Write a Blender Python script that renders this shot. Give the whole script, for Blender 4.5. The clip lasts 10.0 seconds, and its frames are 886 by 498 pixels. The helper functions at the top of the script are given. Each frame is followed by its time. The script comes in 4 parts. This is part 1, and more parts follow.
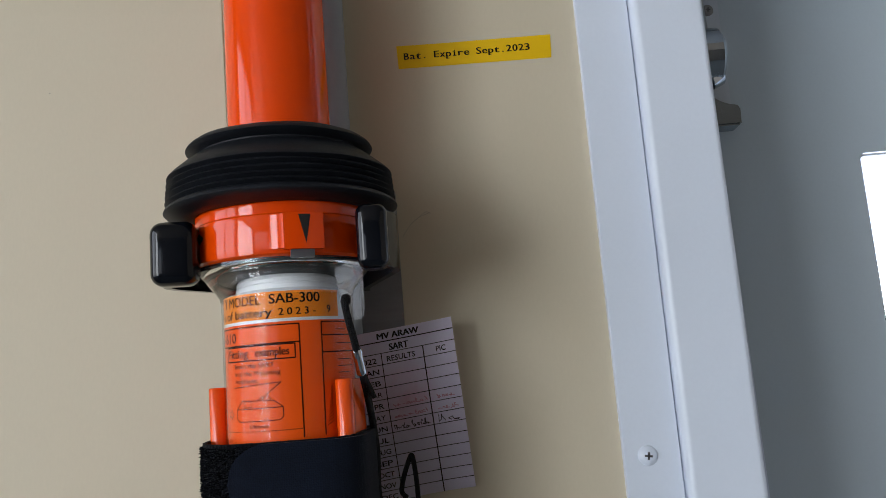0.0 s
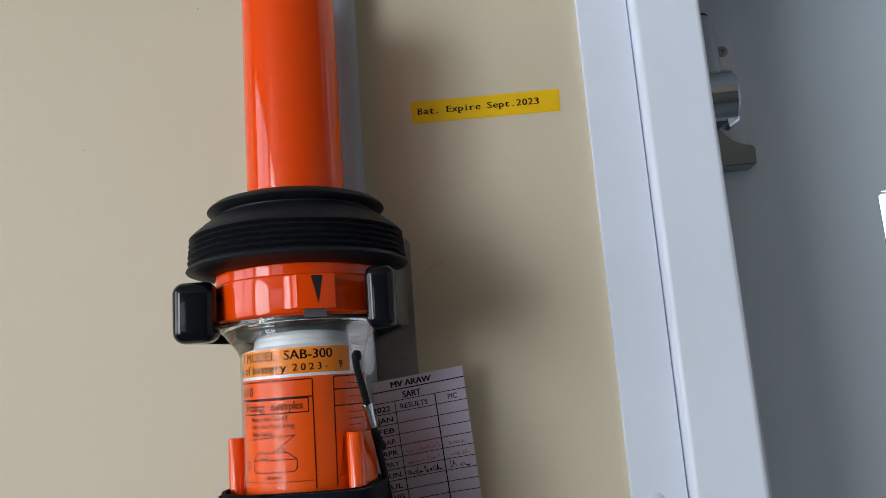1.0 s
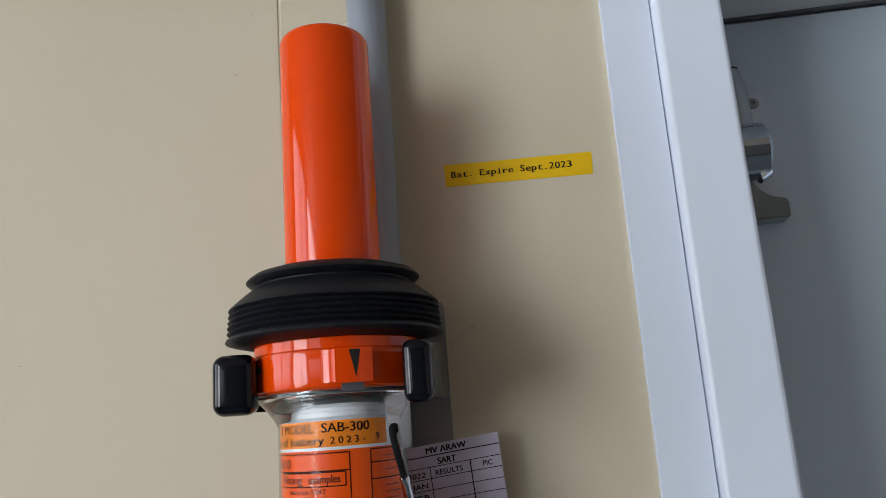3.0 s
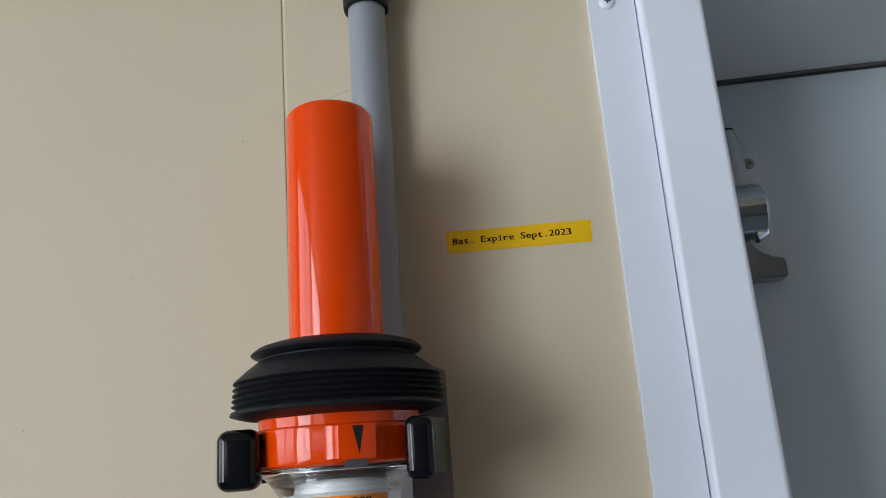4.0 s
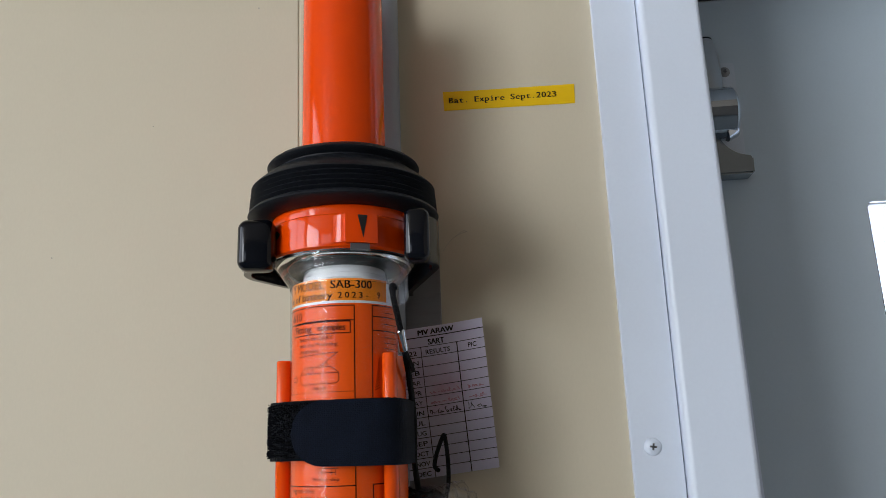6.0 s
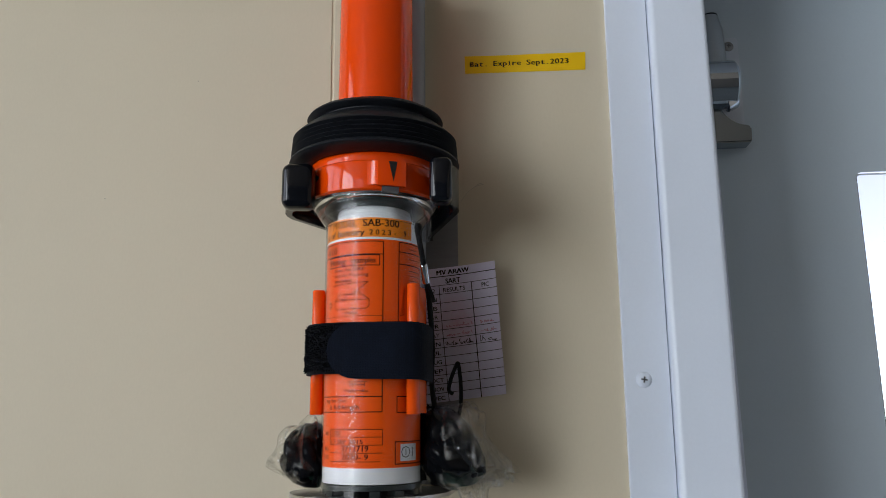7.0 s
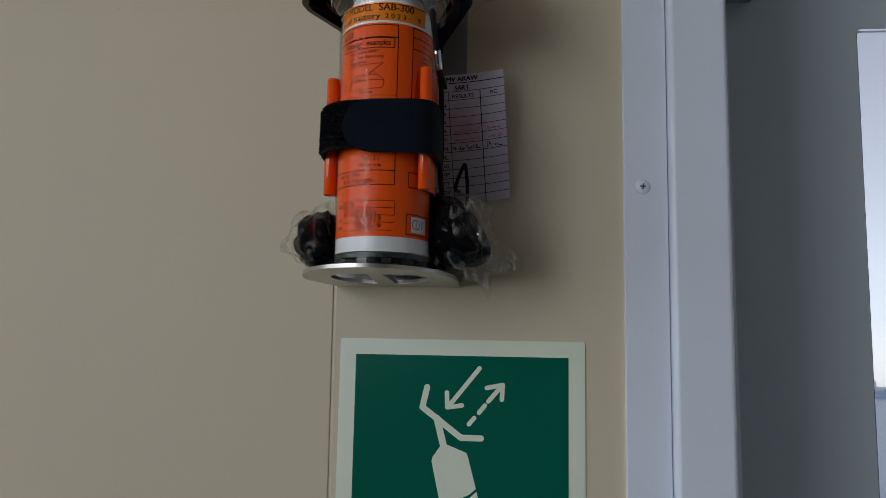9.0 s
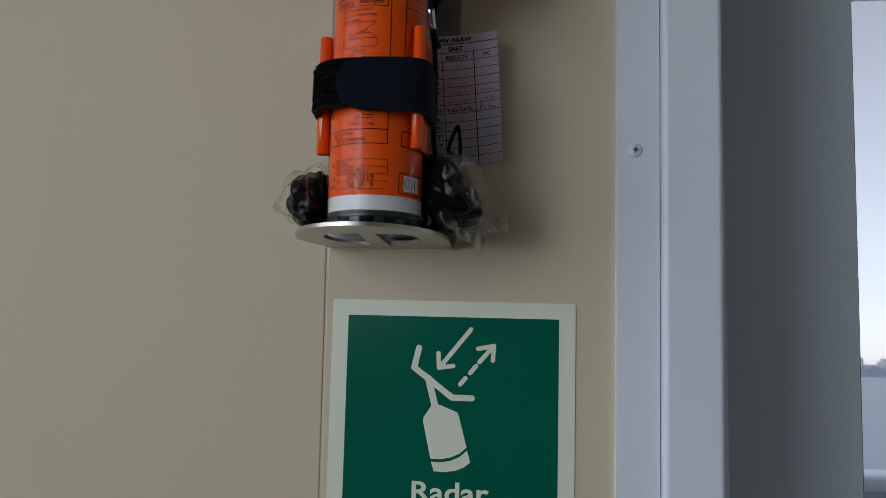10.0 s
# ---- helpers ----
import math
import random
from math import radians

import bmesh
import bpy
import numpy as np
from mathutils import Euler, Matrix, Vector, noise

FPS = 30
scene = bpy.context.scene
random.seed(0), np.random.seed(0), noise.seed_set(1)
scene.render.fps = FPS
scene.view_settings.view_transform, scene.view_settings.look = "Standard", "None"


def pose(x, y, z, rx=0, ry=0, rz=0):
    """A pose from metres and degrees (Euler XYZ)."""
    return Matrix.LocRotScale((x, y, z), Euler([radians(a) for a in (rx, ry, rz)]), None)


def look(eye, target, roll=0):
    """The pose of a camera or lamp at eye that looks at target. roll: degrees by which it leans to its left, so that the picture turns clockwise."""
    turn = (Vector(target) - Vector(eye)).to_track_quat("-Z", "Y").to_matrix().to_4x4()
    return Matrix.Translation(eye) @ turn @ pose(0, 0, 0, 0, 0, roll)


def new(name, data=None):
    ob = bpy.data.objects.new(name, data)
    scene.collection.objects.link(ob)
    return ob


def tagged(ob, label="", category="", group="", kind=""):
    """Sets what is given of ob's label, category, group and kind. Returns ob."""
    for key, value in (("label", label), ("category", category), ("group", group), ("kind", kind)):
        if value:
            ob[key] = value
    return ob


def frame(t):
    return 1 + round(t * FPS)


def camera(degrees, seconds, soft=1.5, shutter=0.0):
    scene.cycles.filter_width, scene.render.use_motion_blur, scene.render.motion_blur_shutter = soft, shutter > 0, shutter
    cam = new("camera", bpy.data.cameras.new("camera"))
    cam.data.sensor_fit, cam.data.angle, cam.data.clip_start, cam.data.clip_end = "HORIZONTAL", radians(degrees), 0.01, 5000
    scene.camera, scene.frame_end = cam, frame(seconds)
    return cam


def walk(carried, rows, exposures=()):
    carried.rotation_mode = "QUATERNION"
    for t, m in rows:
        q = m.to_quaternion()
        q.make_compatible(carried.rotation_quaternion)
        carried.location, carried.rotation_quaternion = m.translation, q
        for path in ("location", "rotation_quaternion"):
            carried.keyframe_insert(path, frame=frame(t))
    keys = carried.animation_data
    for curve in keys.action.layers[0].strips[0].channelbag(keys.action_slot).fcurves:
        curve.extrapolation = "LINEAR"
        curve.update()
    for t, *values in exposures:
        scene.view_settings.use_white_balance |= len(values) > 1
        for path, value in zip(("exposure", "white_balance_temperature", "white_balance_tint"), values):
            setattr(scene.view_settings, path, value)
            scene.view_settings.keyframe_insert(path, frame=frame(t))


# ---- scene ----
cam = camera(59.84, 10.0, soft=0.85)
PATH = [
    (0, (0.0366, -0.3758, 1.5456), (-0.0381, 1.6016, 1.8361), -4.5),
    (0.5, (0.0480, -0.3824, 1.5506), (-0.0793, 1.5882, 1.8672), -4.5),
    (1, (0.0492, -0.3903, 1.5582), (-0.1079, 1.5736, 1.9025), -4.4),
    (1.5, (0.0460, -0.3842, 1.5576), (-0.1411, 1.5733, 1.9224), -4.3),
    (2, (0.0459, -0.3789, 1.5669), (-0.1666, 1.5668, 1.9784), -4.2),
    (2.2, (0.0477, -0.3838, 1.5703), (-0.1746, 1.5619, 1.9765), -4.3),
    (3.3, (0.0468, -0.3997, 1.5785), (-0.1679, 1.5354, 2.0359), -4.2),
    (3.5, (0.0476, -0.4032, 1.5834), (-0.1682, 1.5257, 2.0661), -4.2),
    (4, (0.0478, -0.4053, 1.5888), (-0.1578, 1.5152, 2.1080), -4.2),
    (4.5, (0.0438, -0.4055, 1.5777), (-0.1556, 1.5118, 2.1110), -4.1),
    (5, (0.0406, -0.4014, 1.5318), (-0.1515, 1.5297, 2.0154), -3.3),
    (5.5, (0.0441, -0.4142, 1.5101), (-0.1474, 1.5216, 1.9748), -2.4),
    (5.7, (0.0443, -0.4200, 1.5086), (-0.1356, 1.5128, 1.9902), -2.5),
    (6.8, (0.0367, -0.4647, 1.4858), (-0.1605, 1.4814, 1.9024), -0.7),
    (7, (0.0400, -0.4724, 1.4797), (-0.1604, 1.4757, 1.8856), -0.4),
    (7.5, (0.0379, -0.4794, 1.4520), (-0.1634, 1.4730, 1.8360), 0.0),
    (8, (0.0333, -0.4861, 1.4450), (-0.1649, 1.4696, 1.8136), 0.4),
    (8.5, (0.0335, -0.4818, 1.4149), (-0.1565, 1.4855, 1.7207), 0.8),
    (9, (0.0301, -0.4756, 1.3967), (-0.1464, 1.5009, 1.6462), 1.1),
    (9.5, (0.0326, -0.4789, 1.3898), (-0.1387, 1.4990, 1.6314), 1.2),
    (10, (0.0305, -0.4766, 1.3877), (-0.1262, 1.5083, 1.5762), 1.4),
]
EXPOSURES = [(0.0, -0.05), (0.5, 0.14), (1.0, 0.08), (2.0, 0.05), (3.5, -0.02), (4.5, -0.02), (5.2, 0.04), (6.6, 0.05), (7.0, -0.15), (7.2, -0.38), (7.5, -0.7), (8.0, -0.9), (9.0, -0.94), (10.0, -0.86)]
walk(cam, [(t, look(eye, target, roll)) for t, eye, target, roll in PATH],
     exposures=EXPOSURES)

# ---------------------------------------------------------------- light
SUN_TURN, SUN_HIGH = radians(250), radians(38)
world = bpy.data.worlds.new("sky")
scene.world = world
world.use_nodes = True
wn = world.node_tree
sky = wn.nodes.new("ShaderNodeTexSky")
sky.sky_type, sky.sun_disc = "NISHITA", False
sky.sun_elevation, sky.sun_rotation = SUN_HIGH, SUN_TURN
sky.air_density, sky.dust_density, sky.ozone_density = 1.0, 0.4, 1.0
back = wn.nodes["Background"]
back.inputs["Strength"].default_value = 0.15
pale = wn.nodes.new("ShaderNodeHueSaturation")
pale.inputs["Saturation"].default_value, pale.inputs["Value"].default_value = 0.24, 1.8
haze = wn.nodes.new("ShaderNodeVectorMath")
haze.operation = "MULTIPLY"
haze.inputs[1].default_value = (0.94, 0.97, 1.10)
wn.links.new(sky.outputs["Color"], pale.inputs["Color"])
wn.links.new(pale.outputs["Color"], haze.inputs[0])
wn.links.new(haze.outputs["Vector"], back.inputs["Color"])
# the ship lies heeled: sea and sky are tipped a little against the walls
HEEL = radians(2.3)
where, tip = wn.nodes.new("ShaderNodeTexCoord"), wn.nodes.new("ShaderNodeMapping")
tip.inputs["Rotation"].default_value = (HEEL, 0, 0)
wn.links.new(where.outputs["Generated"], tip.inputs["Vector"])
wn.links.new(tip.outputs["Vector"], sky.inputs["Vector"])

sun = new("sun", bpy.data.lights.new("sun", "SUN"))
sun.data.energy, sun.data.angle, sun.data.color = 0.8, radians(14), (1.0, 0.96, 0.9)
sun.matrix_world = look((-30, -20, 30), (0, 0, 0))


def window_light(name, centre, target, wide, high, watts, colour):
    """The sky's light in the opening of a window."""
    lamp = new(name, bpy.data.lights.new(name, "AREA"))
    lamp.data.shape, lamp.data.size, lamp.data.size_y = "RECTANGLE", wide, high
    lamp.data.energy, lamp.data.color = watts, colour
    lamp.matrix_world = look(centre, target)
    return lamp


DAY = (0.89, 0.95, 0.985)
window_light("window_light", (-1.545, -0.84, 1.81), (0, -0.84, 1.81), 1.18, 1.22, 6.0, DAY)
window_light("window_light", (-1.545, -2.375, 1.685), (0, -2.375, 1.685), 1.65, 1.47, 68.0, DAY)

# ---------------------------------------------------------------- materials


def material(name, colour, rough=0.5, metal=0.0, spread=0.06, scale=18.0, grain=0.0, grain_scale=900.0,
             coat=0.0, clear=0.0, rough_spread=0.06, stretch=(1, 1, 1), waves=0.0, sheen=0.0, spec=0.5):
    """A painted, plastic or metal surface: stains at one scale, grain and relief at another."""
    m = bpy.data.materials.new(name)
    m.use_nodes = True
    t = m.node_tree
    b = t.nodes["Principled BSDF"]
    link = t.links.new
    place = t.nodes.new("ShaderNodeTexCoord")
    size = t.nodes.new("ShaderNodeMapping")
    size.inputs["Scale"].default_value = stretch
    link(place.outputs["Object"], size.inputs["Vector"])
    big = t.nodes.new("ShaderNodeTexNoise")
    big.inputs["Scale"].default_value, big.inputs["Detail"].default_value = scale, 5.0
    link(size.outputs["Vector"], big.inputs["Vector"])
    fine = t.nodes.new("ShaderNodeTexNoise")
    fine.inputs["Scale"].default_value, fine.inputs["Detail"].default_value = grain_scale, 3.0
    link(size.outputs["Vector"], fine.inputs["Vector"])
    both = t.nodes.new("ShaderNodeMath")
    both.operation = "MULTIPLY_ADD"
    both.inputs[1].default_value = 0.35
    link(fine.outputs["Fac"], both.inputs[0])
    link(big.outputs["Fac"], both.inputs[2])
    ramp = t.nodes.new("ShaderNodeMapRange")
    ramp.inputs["From Min"].default_value, ramp.inputs["From Max"].default_value = 0.35, 1.0
    ramp.inputs["To Min"].default_value, ramp.inputs["To Max"].default_value = 1 - spread, 1 + spread
    link(both.outputs[0], ramp.inputs["Value"])
    tone = t.nodes.new("ShaderNodeVectorMath")
    tone.operation = "SCALE"
    tone.inputs[0].default_value = colour
    link(ramp.outputs["Result"], tone.inputs["Scale"])
    link(tone.outputs["Vector"], b.inputs["Base Color"])
    r = t.nodes.new("ShaderNodeMapRange")
    r.inputs["To Min"].default_value, r.inputs["To Max"].default_value = max(0.02, rough - rough_spread), min(1, rough + rough_spread)
    link(big.outputs["Fac"], r.inputs["Value"])
    link(r.outputs["Result"], b.inputs["Roughness"])
    b.inputs["Metallic"].default_value = metal
    b.inputs["Coat Weight"].default_value, b.inputs["Coat Roughness"].default_value = coat, 0.05
    b.inputs["Transmission Weight"].default_value = clear
    b.inputs["Specular IOR Level"].default_value = spec
    b.inputs["Sheen Weight"].default_value = sheen
    if grain or waves:
        bump = t.nodes.new("ShaderNodeBump")
        bump.inputs["Strength"].default_value, bump.inputs["Distance"].default_value = grain or waves, 0.001
        link((fine if grain else big).outputs["Fac"], bump.inputs["Height"])
        link(bump.outputs["Normal"], b.inputs["Normal"])
    return m


WALL = material("beige_panel_paint", (0.612, 0.542, 0.408), 0.62, spec=0.3, spread=0.05, scale=5.0, grain=0.05, grain_scale=700, stretch=(1, 1, 0.4))
WHITE = material("white_frame_paint", (0.73, 0.795, 0.905), 0.34, spread=0.04, scale=7.0, grain=0.03, grain_scale=500)
HEADER = material("white_header_paint", (0.76, 0.78, 0.79), 0.45, spread=0.04, scale=5.0, grain=0.04, grain_scale=400)
DOOR = material("grey_white_door_paint", (0.53, 0.605, 0.665), 0.45, spread=0.05, scale=4.0, grain=0.05, grain_scale=400)
ROOM = material("light_room_paint", (0.42, 0.365, 0.31), 0.6, spread=0.05, scale=3.0)
REAR = material("dark_grey_room_paint", (0.11, 0.105, 0.10), 0.6, spread=0.08, scale=3.0)
FLOOR = material("dark_floor_covering", (0.08, 0.095, 0.105), 0.6, spread=0.15, scale=6.0)
SEAL = material("pale_sealant", (0.64, 0.57, 0.42), 0.6, spread=0.12, scale=60)

def woven(m, scale, strength, high=1.5, low=0.55, loose=0.8):
    """Hook or loop tape: a close weave of tufts."""
    t = m.node_tree
    b, place = t.nodes["Principled BSDF"], t.nodes.new("ShaderNodeTexCoord")
    tuft, bump, lift = t.nodes.new("ShaderNodeTexVoronoi"), t.nodes.new("ShaderNodeBump"), t.nodes.new("ShaderNodeMapRange")
    tuft.inputs["Scale"].default_value, tuft.inputs["Randomness"].default_value = scale, loose
    t.links.new(place.outputs["Object"], tuft.inputs["Vector"])
    bump.invert = True
    bump.inputs["Strength"].default_value, bump.inputs["Distance"].default_value = strength, 0.0008
    t.links.new(tuft.outputs["Distance"], bump.inputs["Height"])
    t.links.new(bump.outputs["Normal"], b.inputs["Normal"])
    old = b.inputs["Base Color"].links[0].from_socket
    mixed = t.nodes.new("ShaderNodeVectorMath")
    mixed.operation = "SCALE"
    lift.inputs["From Max"].default_value, lift.inputs["To Min"].default_value, lift.inputs["To Max"].default_value = 0.6, high, low
    t.links.new(tuft.outputs["Distance"], lift.inputs["Value"])
    t.links.new(old, mixed.inputs[0])
    t.links.new(lift.outputs["Result"], mixed.inputs["Scale"])
    t.links.new(mixed.outputs["Vector"], b.inputs["Base Color"])


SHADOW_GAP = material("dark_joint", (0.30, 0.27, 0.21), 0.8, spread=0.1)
ORANGE = material("orange_gloss_plastic", (0.83, 0.064, 0.001), 0.075, spread=0.03, scale=30, rough_spread=0.03, spec=0.4)
ORANGE_CLIP = material("orange_coated_clip", (0.80, 0.080, 0.003), 0.13, spread=0.05, scale=60, spec=0.6)
LABEL = material("orange_label_paper", (0.87, 0.096, 0.001), 0.5, spread=0.03, scale=40, spec=0.2, coat=0.08)
LABEL_TOP = material("amber_label_paper", (0.86, 0.24, 0.012), 0.5, spread=0.03, scale=40, spec=0.2, coat=0.08)
INK = material("black_ink", (0.008, 0.007, 0.007), 0.6, spread=0.3, scale=400)
PRINT = material("black_label_print", (0.006, 0.004, 0.004), 0.6, spread=0.3, scale=400, spec=0.1, coat=0.05)
PRINT_FINE = material("brown_label_print", (0.022, 0.005, 0.003), 0.6, spread=0.3, scale=500, spec=0.1, coat=0.05)
DARK_INK = material("brown_print", (0.020, 0.006, 0.003), 0.6, spread=0.3, scale=500)
RUBBER = material("black_rubber", (0.0110, 0.0128, 0.0170), 0.5, spec=0.2, spread=0.35, scale=70, grain=0.12, grain_scale=1500, rough_spread=0.1)
DIPPED = material("glossy_black_dip", (0.003, 0.004, 0.007), 0.08, spread=0.2, scale=60, waves=0.12, spec=0.34)
BUNDLE = material("glossy_black_wrap", (0.004, 0.0045, 0.006), 0.12, spread=0.3, scale=45, spec=0.12)
WEBBING = material("navy_black_hook_tape", (0.0028, 0.0034, 0.0058), 0.88, spec=0.08, spread=0.4, scale=90, grain=0.9, grain_scale=2400, sheen=0.05)
TAB = material("navy_black_soft_tape", (0.0052, 0.0078, 0.0155), 0.92, spec=0.08, spread=0.25, scale=120, grain=0.6, grain_scale=3500, sheen=0.05)
woven(WEBBING, 800.0, 0.8, 2.0, 0.45, 0.6)
woven(TAB, 1250.0, 0.3, 1.3, 0.75, 0.5)
WHITE_PLASTIC = material("white_plastic", (0.72, 0.74, 0.78), 0.35, spread=0.04, scale=80)
GREY_PLASTIC = material("grey_plastic", (0.10, 0.10, 0.11), 0.35, spread=0.08, scale=80)
SEAL_RING = material("dark_green_gasket", (0.012, 0.020, 0.021), 0.4, spread=0.2, scale=90)
STEEL = material("brushed_stainless", (0.52, 0.50, 0.48), 0.33, 1.0, spread=0.08, scale=30, grain=0.06, grain_scale=600, stretch=(1, 1, 12))
# darker steel: holds the back plate's shade in its colour; also dull screw steel
DULL_SHADED = material("dull_shaded_steel", (0.30, 0.30, 0.305), 0.45, 0.8, spread=0.12, scale=40, grain=0.06, grain_scale=600, stretch=(1, 1, 10))
CAST = material("grey_cast_metal", (0.31, 0.35, 0.385), 0.22, 1.0, spread=0.06, scale=60)
PLATE = material("pale_brushed_plate", (0.60, 0.65, 0.72), 0.45, 0.5, spread=0.06, scale=60)
CHROME = material("polished_chrome", (0.60, 0.65, 0.72), 0.08, 1.0, spread=0.05, scale=30)
SATIN = material("satin_metal", (0.46, 0.49, 0.52), 0.30, 1.0, spread=0.08, scale=50)
POLE = material("grey_pole_paint", (0.275, 0.305, 0.35), 0.42, spread=0.05, scale=25, grain=0.05, grain_scale=500)
PAPER = material("worn_paper", (0.81, 0.78, 0.90), 0.8, spread=0.08, scale=45, grain=0.02, grain_scale=900)
# a faded red smear across the written column
pt = PAPER.node_tree
pn = {k: pt.nodes.new("ShaderNode" + k) for k in ("TexCoord", "Mapping", "TexGradient", "TexNoise", "Math", "Mix")}
pn["Mapping"].vector_type = "TEXTURE"
pn["Mapping"].inputs["Location"].default_value, pn["Mapping"].inputs["Scale"].default_value = (0.0010, 0.0, -0.0005), (0.016, 0.05, 0.021)
pt.links.new(pn["TexCoord"].outputs["Object"], pn["Mapping"].inputs["Vector"])
pn["TexGradient"].gradient_type = "SPHERICAL"
pt.links.new(pn["Mapping"].outputs["Vector"], pn["TexGradient"].inputs["Vector"])
pn["TexNoise"].inputs["Scale"].default_value = 160.0
pt.links.new(pn["TexCoord"].outputs["Object"], pn["TexNoise"].inputs["Vector"])
pn["Math"].operation = "MULTIPLY"
pt.links.new(pn["TexGradient"].outputs["Fac"], pn["Math"].inputs[0])
pt.links.new(pn["TexNoise"].outputs["Fac"], pn["Math"].inputs[1])
pn["Mix"].data_type = "RGBA"
paper_skin = pt.nodes["Principled BSDF"]
pt.links.new(paper_skin.inputs["Base Color"].links[0].from_socket, pn["Mix"].inputs["A"])
pn["Mix"].inputs["B"].default_value = (0.66, 0.34, 0.42, 1)
pt.links.new(pn["Math"].outputs[0], pn["Mix"].inputs["Factor"])
pt.links.new(pn["Mix"].outputs["Result"], paper_skin.inputs["Base Color"])
RED_INK = material("faded_red_ink", (0.60, 0.30, 0.37), 0.8, spread=0.15, scale=300)
YELLOW = material("yellow_label_tape", (0.82, 0.51, 0.003), 0.5, spec=0.25, spread=0.04, scale=60)
GLOW = material("pale_green_sign_border", (0.75, 0.81, 0.68), 0.35, spread=0.03, scale=30)
GREEN = material("sign_green", (0.001, 0.115, 0.074), 0.13, spec=0.22, spread=0.06, scale=20)
CORD = material("black_cord", (0.007, 0.007, 0.009), 0.65, spec=0.2, spread=0.4, scale=300, grain=0.6, grain_scale=1800)
woven(CORD, 1300.0, 0.9, 1.8, 0.5, 0.4)
SEA = material("grey_sea", (0.22, 0.28, 0.36), 0.35, spread=0.15, scale=0.02)
# distance haze is put into the base colours of shore and buildings
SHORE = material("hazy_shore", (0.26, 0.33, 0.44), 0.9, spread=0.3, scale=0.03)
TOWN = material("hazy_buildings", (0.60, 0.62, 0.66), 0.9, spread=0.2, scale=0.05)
SPECK = material("grey_scuff", (0.44, 0.395, 0.31), 0.7, spread=0.3, scale=200)


def thin_clear(name, least, rough, tint=(0.985, 0.985, 0.98, 1)):
    """Thin clear plastic: lets the view straight through, with a gloss that grows edge-on."""
    m = bpy.data.materials.new(name)
    m.use_nodes = True
    t = m.node_tree
    t.nodes.remove(t.nodes["Principled BSDF"])
    see, gloss, blend, edge_on = (t.nodes.new(k) for k in ("ShaderNodeBsdfTransparent", "ShaderNodeBsdfGlossy", "ShaderNodeMixShader", "ShaderNodeLayerWeight"))
    steep, rise = t.nodes.new("ShaderNodeMath"), t.nodes.new("ShaderNodeMapRange")
    see.inputs["Color"].default_value = tint
    gloss.inputs["Roughness"].default_value = rough
    steep.operation = "POWER"
    steep.inputs[1].default_value = 5.0
    t.links.new(edge_on.outputs["Facing"], steep.inputs[0])
    t.links.new(steep.outputs[0], rise.inputs["Value"])
    rise.inputs["To Min"].default_value, rise.inputs["To Max"].default_value = least, 0.9
    t.links.new(rise.outputs["Result"], blend.inputs["Fac"])
    t.links.new(see.outputs["BSDF"], blend.inputs[1])
    t.links.new(gloss.outputs["BSDF"], blend.inputs[2])
    t.links.new(blend.outputs["Shader"], t.nodes["Material Output"].inputs["Surface"])
    return m


CLEAR = thin_clear("clear_plastic", 0.007, 0.04)
CLEAR_LUG = thin_clear("clear_lug_plastic", 0.06, 0.10, (0.90, 0.91, 0.92, 1))
CLEAR_THICK = material("clear_moulded_plastic", (0.97, 0.97, 0.96), 0.03, spread=0.01, clear=1.0, rough_spread=0.01)
PANE = material("window_glass", (0.97, 0.98, 0.98), 0.02, spread=0.01, clear=1.0, rough_spread=0.005)
FILM = thin_clear("crumpled_clear_film", 0.018, 0.06)
ft = FILM.node_tree
mix, skin = ft.nodes.new("ShaderNodeMixShader"), ft.nodes.new("ShaderNodeBsdfPrincipled")
crinkle, relief = ft.nodes.new("ShaderNodeTexNoise"), ft.nodes.new("ShaderNodeBump")
crinkle.inputs["Scale"].default_value, crinkle.inputs["Detail"].default_value = 60.0, 1.0
relief.inputs["Strength"].default_value, relief.inputs["Distance"].default_value = 0.22, 0.002
ft.links.new(crinkle.outputs["Fac"], relief.inputs["Height"])
skin.inputs["Base Color"].default_value, skin.inputs["Roughness"].default_value = (0.80, 0.79, 0.76, 1), 0.32
creases, edge = ft.nodes.new("ShaderNodeTexVoronoi"), ft.nodes.new("ShaderNodeMapRange")
warp, place = ft.nodes.new("ShaderNodeVectorMath"), ft.nodes.new("ShaderNodeTexCoord")
creases.feature = "DISTANCE_TO_EDGE"
creases.inputs["Scale"].default_value = 48.0
warp.operation = "MULTIPLY_ADD"
warp.inputs[1].default_value = (0.006, 0.006, 0.006)
ft.links.new(crinkle.outputs["Color"], warp.inputs[0])
drawn = ft.nodes.new("ShaderNodeMapping")
drawn.inputs["Rotation"].default_value, drawn.inputs["Scale"].default_value = (0.3, 0.5, 0.0), (1.3, 1.0, 0.35)
ft.links.new(place.outputs["Object"], drawn.inputs["Vector"])
ft.links.new(drawn.outputs["Vector"], warp.inputs[2])
ft.links.new(place.outputs["Object"], crinkle.inputs["Vector"])
ft.links.new(warp.outputs["Vector"], creases.inputs["Vector"])
edge.inputs["From Max"].default_value, edge.inputs["To Min"].default_value, edge.inputs["To Max"].default_value = 0.06, 0.22, 0.008
ft.links.new(creases.outputs["Distance"], edge.inputs["Value"])
ft.links.new(edge.outputs["Result"], mix.inputs["Fac"])
ft.links.new(relief.outputs["Normal"], skin.inputs["Normal"])
ft.links.new(relief.outputs["Normal"], ft.nodes["Glossy BSDF"].inputs["Normal"])
